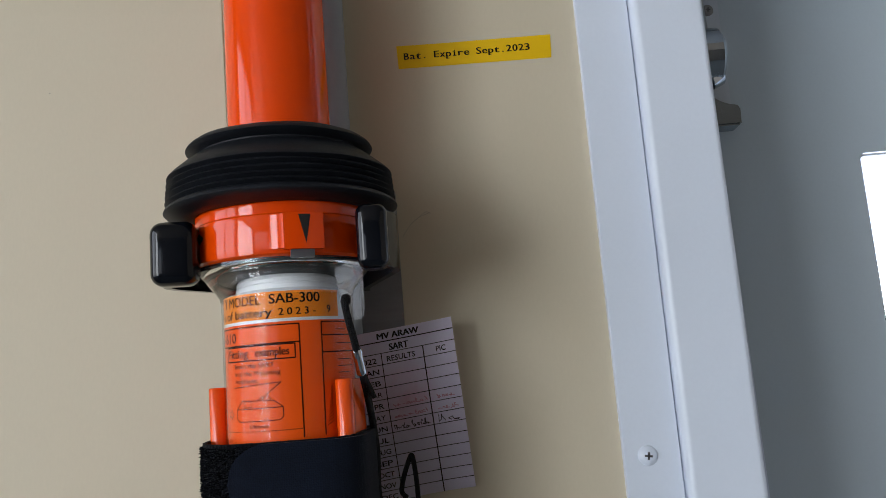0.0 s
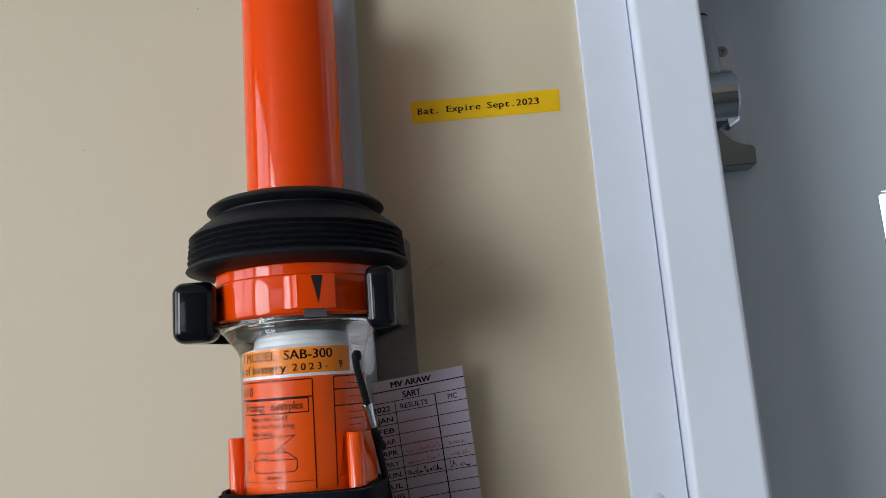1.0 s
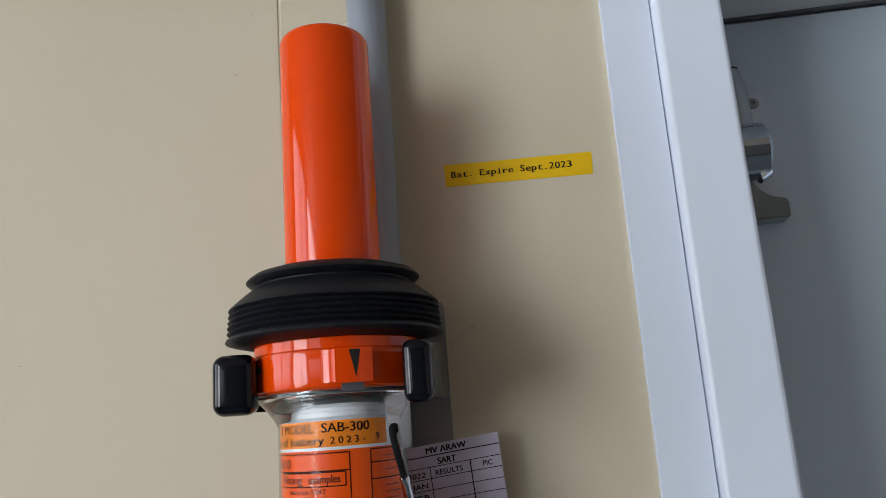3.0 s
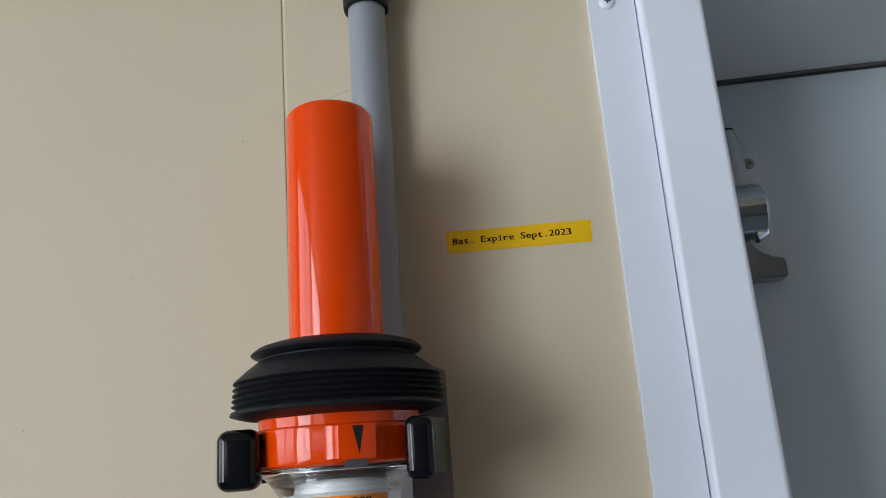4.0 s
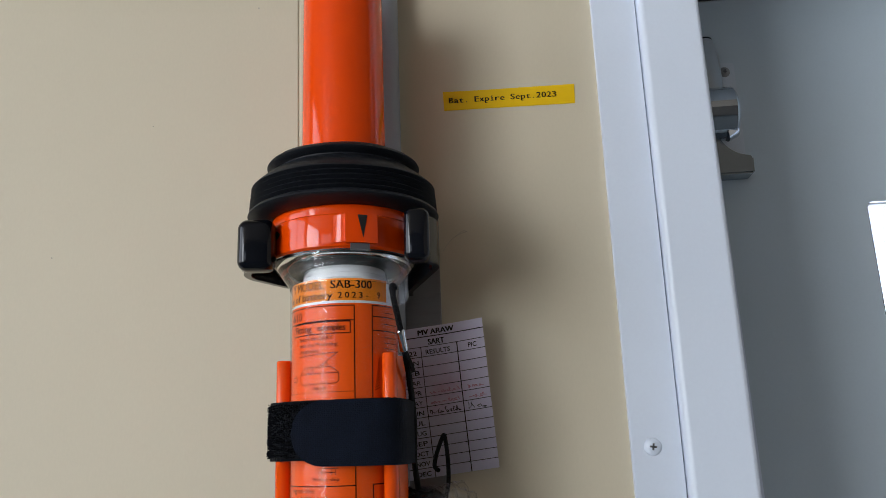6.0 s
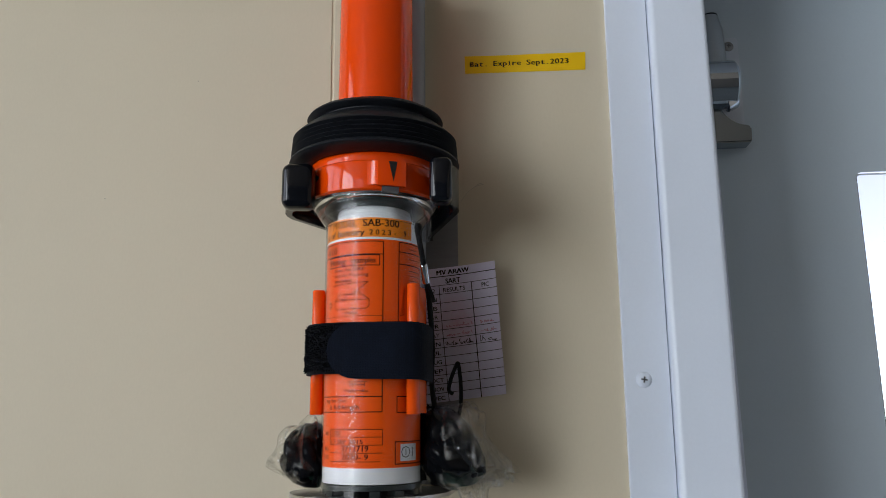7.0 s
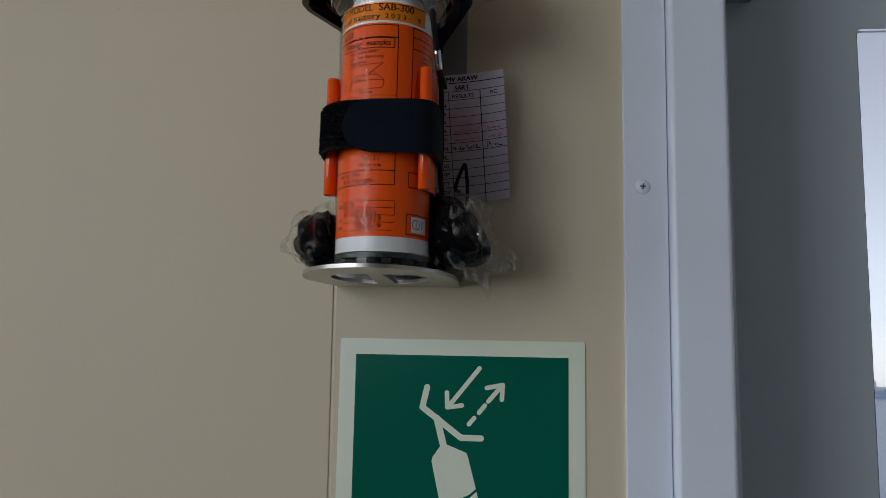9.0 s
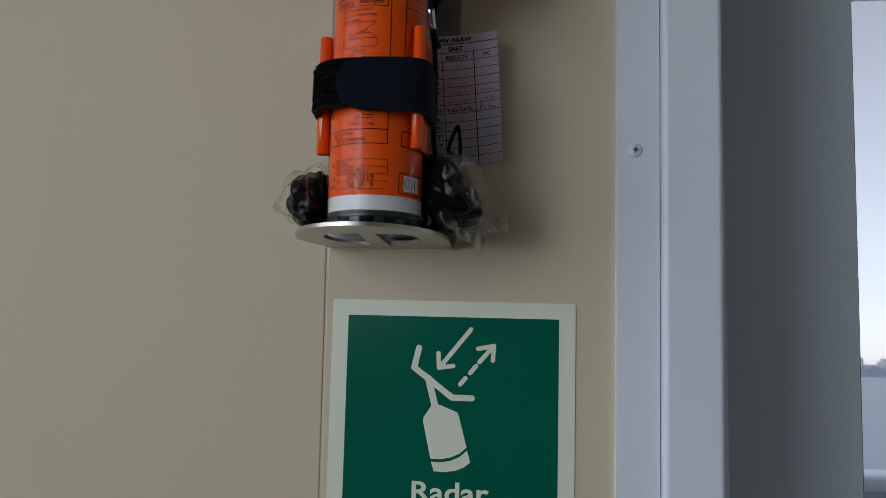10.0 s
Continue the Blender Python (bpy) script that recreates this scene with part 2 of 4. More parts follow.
ft.links.new(ft.nodes["Mix Shader"].outputs["Shader"], mix.inputs[1])
ft.links.new(skin.outputs["BSDF"], mix.inputs[2])
ft.links.new(mix.outputs["Shader"], ft.nodes["Material Output"].inputs["Surface"])

# ---------------------------------------------------------------- building helpers
BASE = {}


def thing(name, at, label, category, group="", kind=""):
    ob = new(name)
    ob.location = at
    BASE[ob.name] = Vector(at)
    return tagged(ob, label, category, group, kind)


def part(name, bm, mat, parent=None, label="", smooth=40):
    """Links a bmesh, given in the world's metres, as one mesh under a thing or a part."""
    at = BASE[parent.name] if parent else Vector((0, 0, 0))
    bmesh.ops.recalc_face_normals(bm, faces=bm.faces)
    bm.transform(Matrix.Translation(-at))
    me = bpy.data.meshes.new(name)
    if smooth:
        for f in bm.faces:
            f.smooth = True
        for e in bm.edges:
            e.smooth = len(e.link_faces) == 2 and e.calc_face_angle(0) < radians(smooth)
    bm.to_mesh(me)
    bm.free()
    me.materials.append(mat)
    ob = new(name, me)
    ob.parent = parent
    BASE[ob.name] = at
    if label:
        tagged(ob, label)
    return ob


def setting(name, bm, mat, label, category, smooth=40):
    return tagged(part(name, bm, mat, None, label, smooth), label, category, kind="structure")


def add_box(bm, x0, x1, y0, y1, z0, z1, bevel=0.0, segments=2):
    made = bmesh.ops.create_cube(bm, size=1.0)["verts"]
    for v in made:
        v.co = Vector(((x0 + x1) / 2 + v.co.x * (x1 - x0), (y0 + y1) / 2 + v.co.y * (y1 - y0), (z0 + z1) / 2 + v.co.z * (z1 - z0)))
    if bevel:
        edges = list({e for v in made for e in v.link_edges})
        bmesh.ops.bevel(bm, geom=edges, offset=bevel, segments=segments, affect="EDGES", profile=0.5)
    return bm


def box(x0, x1, y0, y1, z0, z1, bevel=0.0, segments=2):
    return add_box(bmesh.new(), x0, x1, y0, y1, z0, z1, bevel, segments)


def revolve(profile, cx, cy, segments=72, closed=False, start=0.0, turn=360.0):
    """Turns a profile of (radius, height) round the upright line through cx, cy; 0 degrees is towards the room, plus to the east."""
    bm = bmesh.new()
    full = turn >= 360
    rings = []
    for i in range(segments if full else segments + 1):
        a = radians(start + turn * i / segments)
        rings.append([bm.verts.new((cx + r * math.sin(a), cy - r * math.cos(a), z)) for r, z in profile])
    n = len(profile)
    for i in range(segments):
        a, b = rings[i], rings[(i + 1) % len(rings)]
        for j in range(n if closed else n - 1):
            k = (j + 1) % n
            bm.faces.new((a[j], b[j], b[k], a[k]))
    if not full and closed:
        bm.faces.new(rings[0])
        bm.faces.new(list(reversed(rings[-1])))
    bmesh.ops.remove_doubles(bm, verts=bm.verts, dist=1e-6)
    return bm


def tube(points, radius, sides=10, bm=None, smooth_steps=6):
    """A round cord along a smooth line through the points."""
    pts = [Vector(p) for p in points]
    line = []
    for i in range(len(pts) - 1):
        p0, p1, p2, p3 = pts[max(i - 1, 0)], pts[i], pts[i + 1], pts[min(i + 2, len(pts) - 1)]
        for s in range(smooth_steps):
            t = s / smooth_steps
            line.append(0.5 * ((2 * p1) + (p2 - p0) * t + (2 * p0 - 5 * p1 + 4 * p2 - p3) * t * t + (3 * p1 - p0 - 3 * p2 + p3) * t ** 3))
    line.append(pts[-1])
    bm = bm or bmesh.new()
    rings, side = [], Vector((0.3, 0.9, 0.2)).normalized()
    for i, p in enumerate(line):
        way = (line[min(i + 1, len(line) - 1)] - line[max(i - 1, 0)]).normalized()
        side = (side - way * side.dot(way)).normalized()
        up = way.cross(side)
        rings.append([bm.verts.new(p + radius * (side * math.cos(2 * math.pi * k / sides) + up * math.sin(2 * math.pi * k / sides))) for k in range(sides)])
    for a, b in zip(rings, rings[1:]):
        for k in range(sides):
            bm.faces.new((a[k], a[(k + 1) % sides], b[(k + 1) % sides], b[k]))
    bm.faces.new(rings[0])
    bm.faces.new(list(reversed(rings[-1])))
    return bm


def prism(outline, y0, y1, bevel=0.0):
    """A plate with an outline of (x, z), from y0 (towards the room) to y1."""
    bm = bmesh.new()
    a = [bm.verts.new((x, y0, z)) for x, z in outline]
    b = [bm.verts.new((x, y1, z)) for x, z in outline]
    bm.faces.new(a)
    bm.faces.new(list(reversed(b)))
    n = len(a)
    for i in range(n):
        bm.faces.new((a[i], b[i], b[(i + 1) % n], a[(i + 1) % n]))
    if bevel:
        bmesh.ops.bevel(bm, geom=list(bm.edges), offset=bevel, segments=2, affect="EDGES")
    return bm


def flat_plan(outline, z0, z1, bevel=0.0):
    """A plate with an outline of (x, y), from z0 to z1."""
    bm = prism([(x, y) for x, y in outline], z0, z1, bevel)
    for v in bm.verts:
        v.co = Vector((v.co.x, v.co.z, v.co.y))
    return bm


def arc(cx, cy, r, a0, a1, n=10):
    return [(cx + r * math.cos(radians(a0 + (a1 - a0) * i / n)), cy + r * math.sin(radians(a0 + (a1 - a0) * i / n))) for i in range(n + 1)]


def round_rect(x0, x1, y0, y1, r, n=6):
    return (arc(x1 - r, y1 - r, r, 0, 90, n) + arc(x0 + r, y1 - r, r, 90, 180, n)
            + arc(x0 + r, y0 + r, r, 180, 270, n) + arc(x1 - r, y0 + r, r, 270, 360, n))


def letters(text, bold=0.0):
    """The outlines of a word as a flat mesh, one capital high, from x = 0."""
    data = bpy.data.curves.new("lettering", "FONT")
    data.body, data.resolution_u, data.offset = text, 3, 0.0 if "M" in text else bold
    ob = bpy.data.objects.new("lettering", data)
    me = bpy.data.meshes.new_from_object(ob)
    bm = bmesh.new()
    bm.from_mesh(me)
    bpy.data.objects.remove(ob)
    bpy.data.curves.remove(data)
    bpy.data.meshes.remove(me)
    return bm


LOW = min(v.co.y for v in letters("H").verts)
CAP = max(v.co.y for v in letters("H").verts) - LOW


def word(text, u0, u1, v, high, bold=0.0):
    """A word from u0 to u1 on the line v with capitals that high: a mesh in (u, v)."""
    bm = letters(text, bold)
    a = min(p.co.x for p in bm.verts)
    b = max(p.co.x for p in bm.verts)
    for p in bm.verts:
        p.co = Vector((u0 + (p.co.x - a) / (b - a) * (u1 - u0), v + (p.co.y - LOW) / CAP * high, 0))
    return bm


def bar(bm, u0, v0, u1, v1, wide, step=0.0):
    """A printed line between two places of a sheet."""
    a, b = Vector((u0, v0, 0)), Vector((u1, v1, 0))
    n = max(1, int((b - a).length / step)) if step else 1
    side = Vector((-(b - a).y, (b - a).x, 0)).normalized() * wide / 2
    last = None
    for i in range(n + 1):
        p = a.lerp(b, i / n)
        pair = (bm.verts.new(p - side), bm.verts.new(p + side))
        if last:
            bm.faces.new((last[0], pair[0], pair[1], last[1]))
        last = pair
    return bm


def join(*many):
    out = bmesh.new()
    for bm in many:
        keep = [out.verts.new(v.co) for v in bm.verts]
        bm.verts.index_update()
        for f in bm.faces:
            out.faces.new([keep[v.index] for v in f.verts])
        bm.free()
    return out


def split_long(bm, longest):
    for _ in range(4):
        edges = [e for e in bm.edges if e.calc_length() > longest]
        if not edges:
            break
        bmesh.ops.subdivide_edges(bm, edges=edges, cuts=1)
    return bm


def wrap(bm, cx, cy, r):
    """Lays a sheet of (degrees * r, height) round an upright cylinder."""
    for v in bm.verts:
        a = v.co.x / r
        v.co = Vector((cx + r * math.sin(a), cy - r * math.cos(a), v.co.y))
    return bm


def lay(bm, at, right, up):
    at, right, up = Vector(at), Vector(right), Vector(up)
    for v in bm.verts:
        v.co = at + right * v.co.x + up * v.co.y
    return bm


def stroke(points, wide, caps=True):
    """A painted stroke with round ends in (u, v)."""
    parts_ = []
    for (a, b), (c, d) in zip(points, points[1:]):
        parts_.append(bar(bmesh.new(), a, b, c, d, wide))
    if caps:
        for a, b in points:
            disc = bmesh.new()
            disc.faces.new([disc.verts.new((x, y, 0)) for x, y in arc(a, b, wide / 2, 0, 345, 23)])
            parts_.append(disc)
    return parts_


# ---------------------------------------------------------------- the room
TOP, GROUND = 2.45, -0.12
DOOR_L, DOOR_R, HEAD, DOOR_Y = 0.158, 0.96, 1.8625, 0.182
JOINT = -0.0820

wall = setting("wall_north", add_box(box(-1.62, 0.150, 0.020, 0.24, GROUND, TOP), 0.95, 2.20, 0.0, 0.24, GROUND, TOP), SHADOW_GAP,
               "backing of the beige panelled wall beside the door", "wall")
for x0, x1 in ((-1.50, JOINT - 0.0007), (JOINT + 0.0007, 0.1030)):
    bm = box(x0, x1, 0.0, 0.022, GROUND, TOP, 0.0007, 3)
    for v in bm.verts:
        if abs(v.co.x - JOINT) < 0.004:
            v.co.x -= 0.008 * (v.co.z - 1.65)
    part("panel", bm, WALL, wall, "smooth beige painted wall panel", smooth=0)
bm = box(JOINT - 0.0015, JOINT + 0.0015, 0.0007, 0.0205, GROUND, TOP)
for v in bm.verts:
    v.co.x -= 0.008 * (v.co.z - 1.65)
part("joint_filler", bm, SEAL, wall, "pale sealant in the panel joint", smooth=0)
part("header", box(0.150, 0.952, 0.0, 0.24, HEAD, TOP), HEADER, wall, "pale painted head over the door recess")

floor = setting("floor", box(-1.62, 2.20, -3.42, 0.6, GROUND - 0.05, GROUND), FLOOR, "dark floor covering of the room", "floor")
setting("ceiling", box(-1.62, 2.20, -3.42, 0.24, TOP, TOP + 0.05), ROOM, "light painted ceiling", "ceiling")


def pierced(x0, x1, z0, z1, holes):
    """Boxes round a row of openings in a wall, as (x0, x1, z0, z1)."""
    out, last = [], x0
    for a, b, c, d in holes:
        out += [(last, a, z0, z1), (a, b, z0, c), (a, b, d, z1)]
        last = b
    return out + [(last, x1, z0, z1)]


bm = bmesh.new()
for a, b, c, d in pierced(-3.42, 0.0, GROUND, TOP, ((-3.20, -1.55, 0.95, 2.42), (-1.43, -0.25, 1.20, 2.42))):
    add_box(bm, -1.62, -1.50, a, b, c, d)
setting("wall_west", bm, ROOM, "light painted wall with two large windows", "wall")
bm = bmesh.new()
for a, b, c, d in pierced(-1.50, 2.20, GROUND, TOP, ((-1.38, -0.42, 1.35, 2.20),)):
    add_box(bm, a, b, -3.42, -3.30, c, d)
setting("wall_south", bm, REAR, "dark grey painted wall with one window", "wall")
setting("wall_east", box(2.08, 2.20, -3.30, 0.0, GROUND, TOP), ROOM, "light painted plain wall", "wall")

# windows in the openings
for name, x0, x1, y0, y1, z0, z1, bar_at in (("window_1", -1.535, -1.505, -3.20, -1.55, 0.95, 2.42, 0.5), ("window_2", -1.535, -1.505, -1.43, -0.25, 1.20, 2.42, 0.5),
                                             ("window_3", -1.38, -0.42, -3.335, -3.305, 1.35, 2.20, 0.5)):
    bm = bmesh.new()
    wide = 0.035
    for a, b in ((z0, z0 + wide), (z1 - wide, z1)):
        add_box(bm, x0, x1, y0, y1, a, b)
    if x1 - x0 < y1 - y0:
        for a in (y0, y0 + (y1 - y0 - wide) * bar_at, y1 - wide):
            add_box(bm, x0, x1, a, a + wide, z0 + wide, z1 - wide)
    else:
        for a in (x0, x0 + (x1 - x0 - wide) * bar_at, x1 - wide):
            add_box(bm, a, a + wide, y0, y1, z0 + wide, z1 - wide)
    setting(name, bm, WHITE, "white painted window frame with one middle bar", "window", smooth=0)

# door frame: a flat cover strip, a dark joint and a proud rounded post
frame_thing = setting("door_frame", box(0.0988, 0.1250, -0.0040, 0.004, GROUND, HEAD + 0.06, 0.0005, 3), WHITE,
                      "white painted steel door frame with screwed cover strip", "door frame", smooth=0)
outline = [(0.1255, 0.02), (0.1255, -0.0060)] + [(x, y) for x, y in arc(0.1295, -0.0060, 0.0040, 180, 270, 14)] \
    + [(x, y) for x, y in arc(0.1580, -0.0070, 0.0030, 270, 360, 12)] + [(0.1610, 0.03), (0.155, 0.03), (0.155, 0.02)]
part("post", flat_plan(outline, GROUND, HEAD + 0.002), WHITE, frame_thing, "proud white post with rounded edges", smooth=0)
part("backing", box(0.1200, 0.1290, -0.0015, 0.006, GROUND, HEAD), CAST, frame_thing, "dark joint behind the cover strip")
lip = box(0.1611, 0.1637, 0.0005, 0.020, GROUND, HEAD - 0.001)
for v in lip.verts:
    if v.co.x > 0.162:
        v.co.x += 0.006 * (1.63 - v.co.z)
part("lip", lip, WHITE, frame_thing, smooth=0)
part("reveal", box(0.150, 0.1550, 0.03, DOOR_Y, GROUND, HEAD), DOOR, frame_thing)
part("post", box(0.94, 0.985, -0.010, DOOR_Y, GROUND, HEAD, 0.003), WHITE, frame_thing)


def cross_screw(x, y, z, r, parent, mat):
    """A round-headed screw with a cross slot."""
    prof = [(0.0001, -r * 0.42), (r * 0.5, -r * 0.38), (r * 0.85, -r * 0.22), (r, 0.0), (r, r * 0.1)]
    bm = revolve(prof, 0, 0, 24)
    bm.transform(Matrix.Translation((x, y, z)) @ Matrix.Rotation(radians(-90), 4, "X") @ Matrix.Diagonal((1, 1, 1, 1)))
    head = part("screw", bm, mat, parent, "round cross-head screw")
    for turn in (8, 98):
        slot = box(-r * 0.38, r * 0.38, -0.0002, 0.0002, -r * 0.10, r * 0.10)
        slot.transform(Matrix.Translation((x, y - r * 0.43, z)) @ Matrix.Rotation(radians(turn), 4, "Y"))
        part("slot", slot, GREY_PLASTIC, head)
    return head


cross_screw(0.1100, -0.0040, 1.4955, 0.0047, frame_thing, WHITE)
cross_screw(0.1100, -0.0040, 1.8335, 0.0047, frame_thing, WHITE)

# ---------------------------------------------------------------- the door with its window
WX0, WX1, WZ0, WZ1 = 0.3222, 0.80, 0.95, 1.672
door = thing("door_1", (0.55, DOOR_Y, GROUND), "closed grey-white painted steel door with a window", "door", kind="structure")
bm = bmesh.new()
hole = round_rect(WX0, WX1, WZ0, WZ1, 0.005, 5)
for y, wider in ((DOOR_Y, 0.0), (DOOR_Y + 0.04, 0.04)):
    ring = [bm.verts.new((x, y, z)) for x, z in round_rect(WX0 - wider, WX1 + wider, WZ0 - wider, WZ1 + wider, 0.005, 5)]
    rim = [bm.verts.new((x, y, z)) for x, z in ((DOOR_R - 0.005, HEAD - 0.004), (DOOR_L - 0.002, HEAD - 0.004), (DOOR_L - 0.002, GROUND + 0.01), (DOOR_R - 0.005, GROUND + 0.01))]
    k = len(ring) // 4
    for s in range(4):
        q = ring[s * k:(s + 1) * k]
        nxt = ring[(s + 1) * k % len(ring)]
        bm.faces.new([rim[s]] + list(reversed(q)))
        bm.faces.new([rim[s], q[-1], nxt, rim[(s + 1) % 4]])
bm.verts.ensure_lookup_table()
n = len(hole)
for i in range(n):
    j = (i + 1) % n
    bm.faces.new((bm.verts[i], bm.verts[j], bm.verts[n + 4 + j], bm.verts[n + 4 + i]))
for i in range(4):
    j = (i + 1) % 4
    bm.faces.new((bm.verts[n + i], bm.verts[n + j], bm.verts[2 * n + 4 + j], bm.verts[2 * n + 4 + i]))
part("leaf", bm, DOOR, door, smooth=25)
bm = bmesh.new()
inner, outer = round_rect(WX0 + 0.0015, WX1 - 0.0015, WZ0 + 0.0015, WZ1 - 0.0015, 0.004, 5), round_rect(WX0 - 0.0002, WX1 + 0.0002, WZ0, WZ1, 0.005, 5)
loops = [[bm.verts.new((x, y, z)) for x, z in line] for line, y in ((outer, DOOR_Y + 0.0042), (inner, DOOR_Y + 0.0042), (inner, DOOR_Y + 0.0052), (outer, DOOR_Y + 0.0052))]
for q in range(4):
    a, b = loops[q], loops[(q + 1) % 4]
    for i in range(len(a)):
        bm.faces.new((a[i], a[(i + 1) % len(a)], b[(i + 1) % len(a)], b[i]))
part("gasket", bm, WHITE_PLASTIC, door, "thin pale window gasket")
pane = part("pane", box(WX0 + 0.001, WX1 - 0.001, DOOR_Y + 0.001, DOOR_Y + 0.004, WZ0 + 0.001, WZ1 - 0.001), PANE, door, "clear window pane")
pane.visible_shadow = False

# added dark strip that draws the shade in the gap under the header
part("head_gap", box(DOOR_L, DOOR_R - 0.012, DOOR_Y - 0.0035, DOOR_Y + 0.002, HEAD - 0.0022, HEAD - 0.0002), GREY_PLASTIC, door, "dark strip put in for the shaded gap along the door head")

# latch on the door
latch = thing("door_latch", (0.205, DOOR_Y, 1.69), "chromed door latch with a curved catch on the door", "latch")
LY = DOOR_Y
part("base_plate", prism(round_rect(0.172, 0.2345, 1.700, 1.7975, 0.002, 3), LY - 0.006, LY, 0.0006), PLATE, latch)
cross_screw(0.2262, LY - 0.006, 1.789, 0.0045, latch, DULL_SHADED)
bm = revolve([(0.0001, 0), (0.0185, 0), (0.0212, 0.0025), (0.0212, 0.052), (0.0185, 0.055), (0.0001, 0.055)], 0, 0, 40)
bm.transform(Matrix.Translation((0.2242, LY - 0.022, 1.7455)) @ Matrix.Rotation(radians(-90), 4, "Y"))
part("barrel", bm, CHROME, latch, "polished chrome barrel")
bm = revolve([(0.0001, 1.758), (0.0120, 1.758), (0.0105, 1.798), (0.0075, 1.811), (0.0001, 1.811)], 0.2085, LY - 0.018, 28)
part("lever", bm, SATIN, latch, "tapered metal lever")
part("cap", revolve([(0.0001, 1.811), (0.0068, 1.811), (0.0064, 1.813), (0.0001, 1.8135)], 0.2092, LY - 0.018, 20), RUBBER, latch, "small black cap")
bm = revolve([(0.0001, 0), (0.0075, 0), (0.0075, 0.008), (0.0060, 0.010), (0.0001, 0.010)], 0, 0, 24)
bm.transform(Matrix.Translation((0.2140, LY - 0.026, 1.728)) @ Matrix.Rotation(radians(65), 4, "Y"))
part("pivot", bm, CHROME, latch)
horn = [(0.190, 1.6955), (0.2345, 1.6955), (0.2350, 1.7088), (0.2328, 1.7096)] + arc(0.2340, 1.7345, 0.0245, 262, 186, 12) + [(0.2085, 1.7340), (0.190, 1.7345)]
part("catch", prism(horn, LY - 0.022, LY - 0.004, 0.0012), CAST, latch, "curved grey metal catch")

# ---------------------------------------------------------------- outside
SHIP = Matrix.Rotation(-HEEL, 4, "X")


def tipped(bm):
    bm.transform(SHIP)
    return bm


setting("water", tipped(box(-4500, 4500, 6.0, 4800, -19.0, -18.0)), SEA, "pale grey-blue calm sea", "sea", smooth=0)
bm = bmesh.new()
random.seed(5)
top, low = [], []
for i in range(301):
    x = -800 + i * 12
    h = 12 + 8 * noise.noise(Vector((x * 0.006, 3.1, 0))) + 5 * noise.noise(Vector((x * 0.04, 7.7, 0)))
    top.append(bm.verts.new((x, 1350 + 30 * noise.noise(Vector((x * 0.01, 0, 0))), -18 + max(3, h))))
    low.append(bm.verts.new((x, 1300, -18.2)))
far = [bm.verts.new((v.co.x, 1700, -18.2)) for v in low]
for i in range(300):
    bm.faces.new((low[i], low[i + 1], top[i + 1], top[i]))
    bm.faces.new((top[i], top[i + 1], far[i + 1], far[i]))
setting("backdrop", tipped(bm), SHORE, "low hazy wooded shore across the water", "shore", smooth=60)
bm = bmesh.new()
for i in range(160):
    x = random.uniform(-500, 2400)
    w, h = random.uniform(12, 45), random.uniform(16, 42)
    add_box(bm, x, x + w, 1420, 1450, -18, -18 + h)
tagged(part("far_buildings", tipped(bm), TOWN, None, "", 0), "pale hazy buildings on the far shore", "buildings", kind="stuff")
deck = setting("ground", box(-3.0, 4.0, 0.24, 1.2, GROUND - 0.08, GROUND - 0.03), FLOOR, "outer deck beside the door", "deck")
bul = thing("bulwark", (0.7, 1.0, GROUND - 0.03), "white painted bulwark with a cap rail on the deck", "bulwark")
part("plate", box(-2.0, 4.0, 1.02, 1.03, GROUND - 0.03, 1.10), WHITE, bul)
part("cap_rail", box(-2.0, 4.0, 0.985, 1.065, 1.10, 1.132, 0.008, 3), WHITE, bul)

# ---------------------------------------------------------------- the transponder
AX, AY = -0.0395, -0.067
sart = thing("radar_transponder", (AX, AY, 1.437), "orange radar transponder with black bellows standing in a wall bracket", "transponder")

part("antenna_tube", revolve([(0.0001, 1.7530), (0.0172, 1.7530), (0.0188, 1.7527), (0.0199, 1.7519), (0.0206, 1.7506), (0.0208, 1.7490), (0.0211, 1.640), (0.0211, 1.615), (0.0001, 1.615)], AX, AY, 96), ORANGE, sart, "tall glossy orange tube")

prof = [(0.0214, 1.634), (0.0214, 1.6412), (0.0235, 1.6418), (0.030, 1.6410), (0.0352, 1.6393), (0.0376, 1.6375), (0.0380, 1.6368), (0.0374, 1.6362), (0.0345, 1.6353), (0.0334, 1.6348), (0.0333, 1.6343), (0.0340, 1.6340)]
prof += [(0.0358, 1.6330), (0.0400, 1.6298), (0.0440, 1.6264), (0.0453, 1.6250), (0.0455, 1.6246)]
z = 1.6246
for i in range(5):
    grow = 0.0455 + 0.0002 * i
    prof += [(grow - 0.0004, z - 0.0003), (grow - 0.0021, z - 0.0006), (grow - 0.0025, z - 0.0009), (grow - 0.0021, z - 0.0012), (grow - 0.0002, z - 0.0021), (grow + 0.0002, z - 0.0024)]
    z -= 0.0024
prof += [(0.0470, z - 0.0011), (0.0466, z - 0.0015), (0.0440, z - 0.0022), (0.0400, z - 0.0032), (0.0362, z - 0.0039), (0.0350, z - 0.0034), (0.0340, z + 0.0060)]
bm = revolve(prof, AX, AY, 120)
for v in bm.verts:
    r = math.hypot(v.co.x - AX, v.co.y - AY)
    if r > 0.034:
        v.co.z += 0.00035 * noise.noise(Vector((v.co.x * 45, v.co.y * 45, v.co.z * 260)))
part("bellows", bm, RUBBER, sart, "ribbed black rubber bellows", smooth=50)

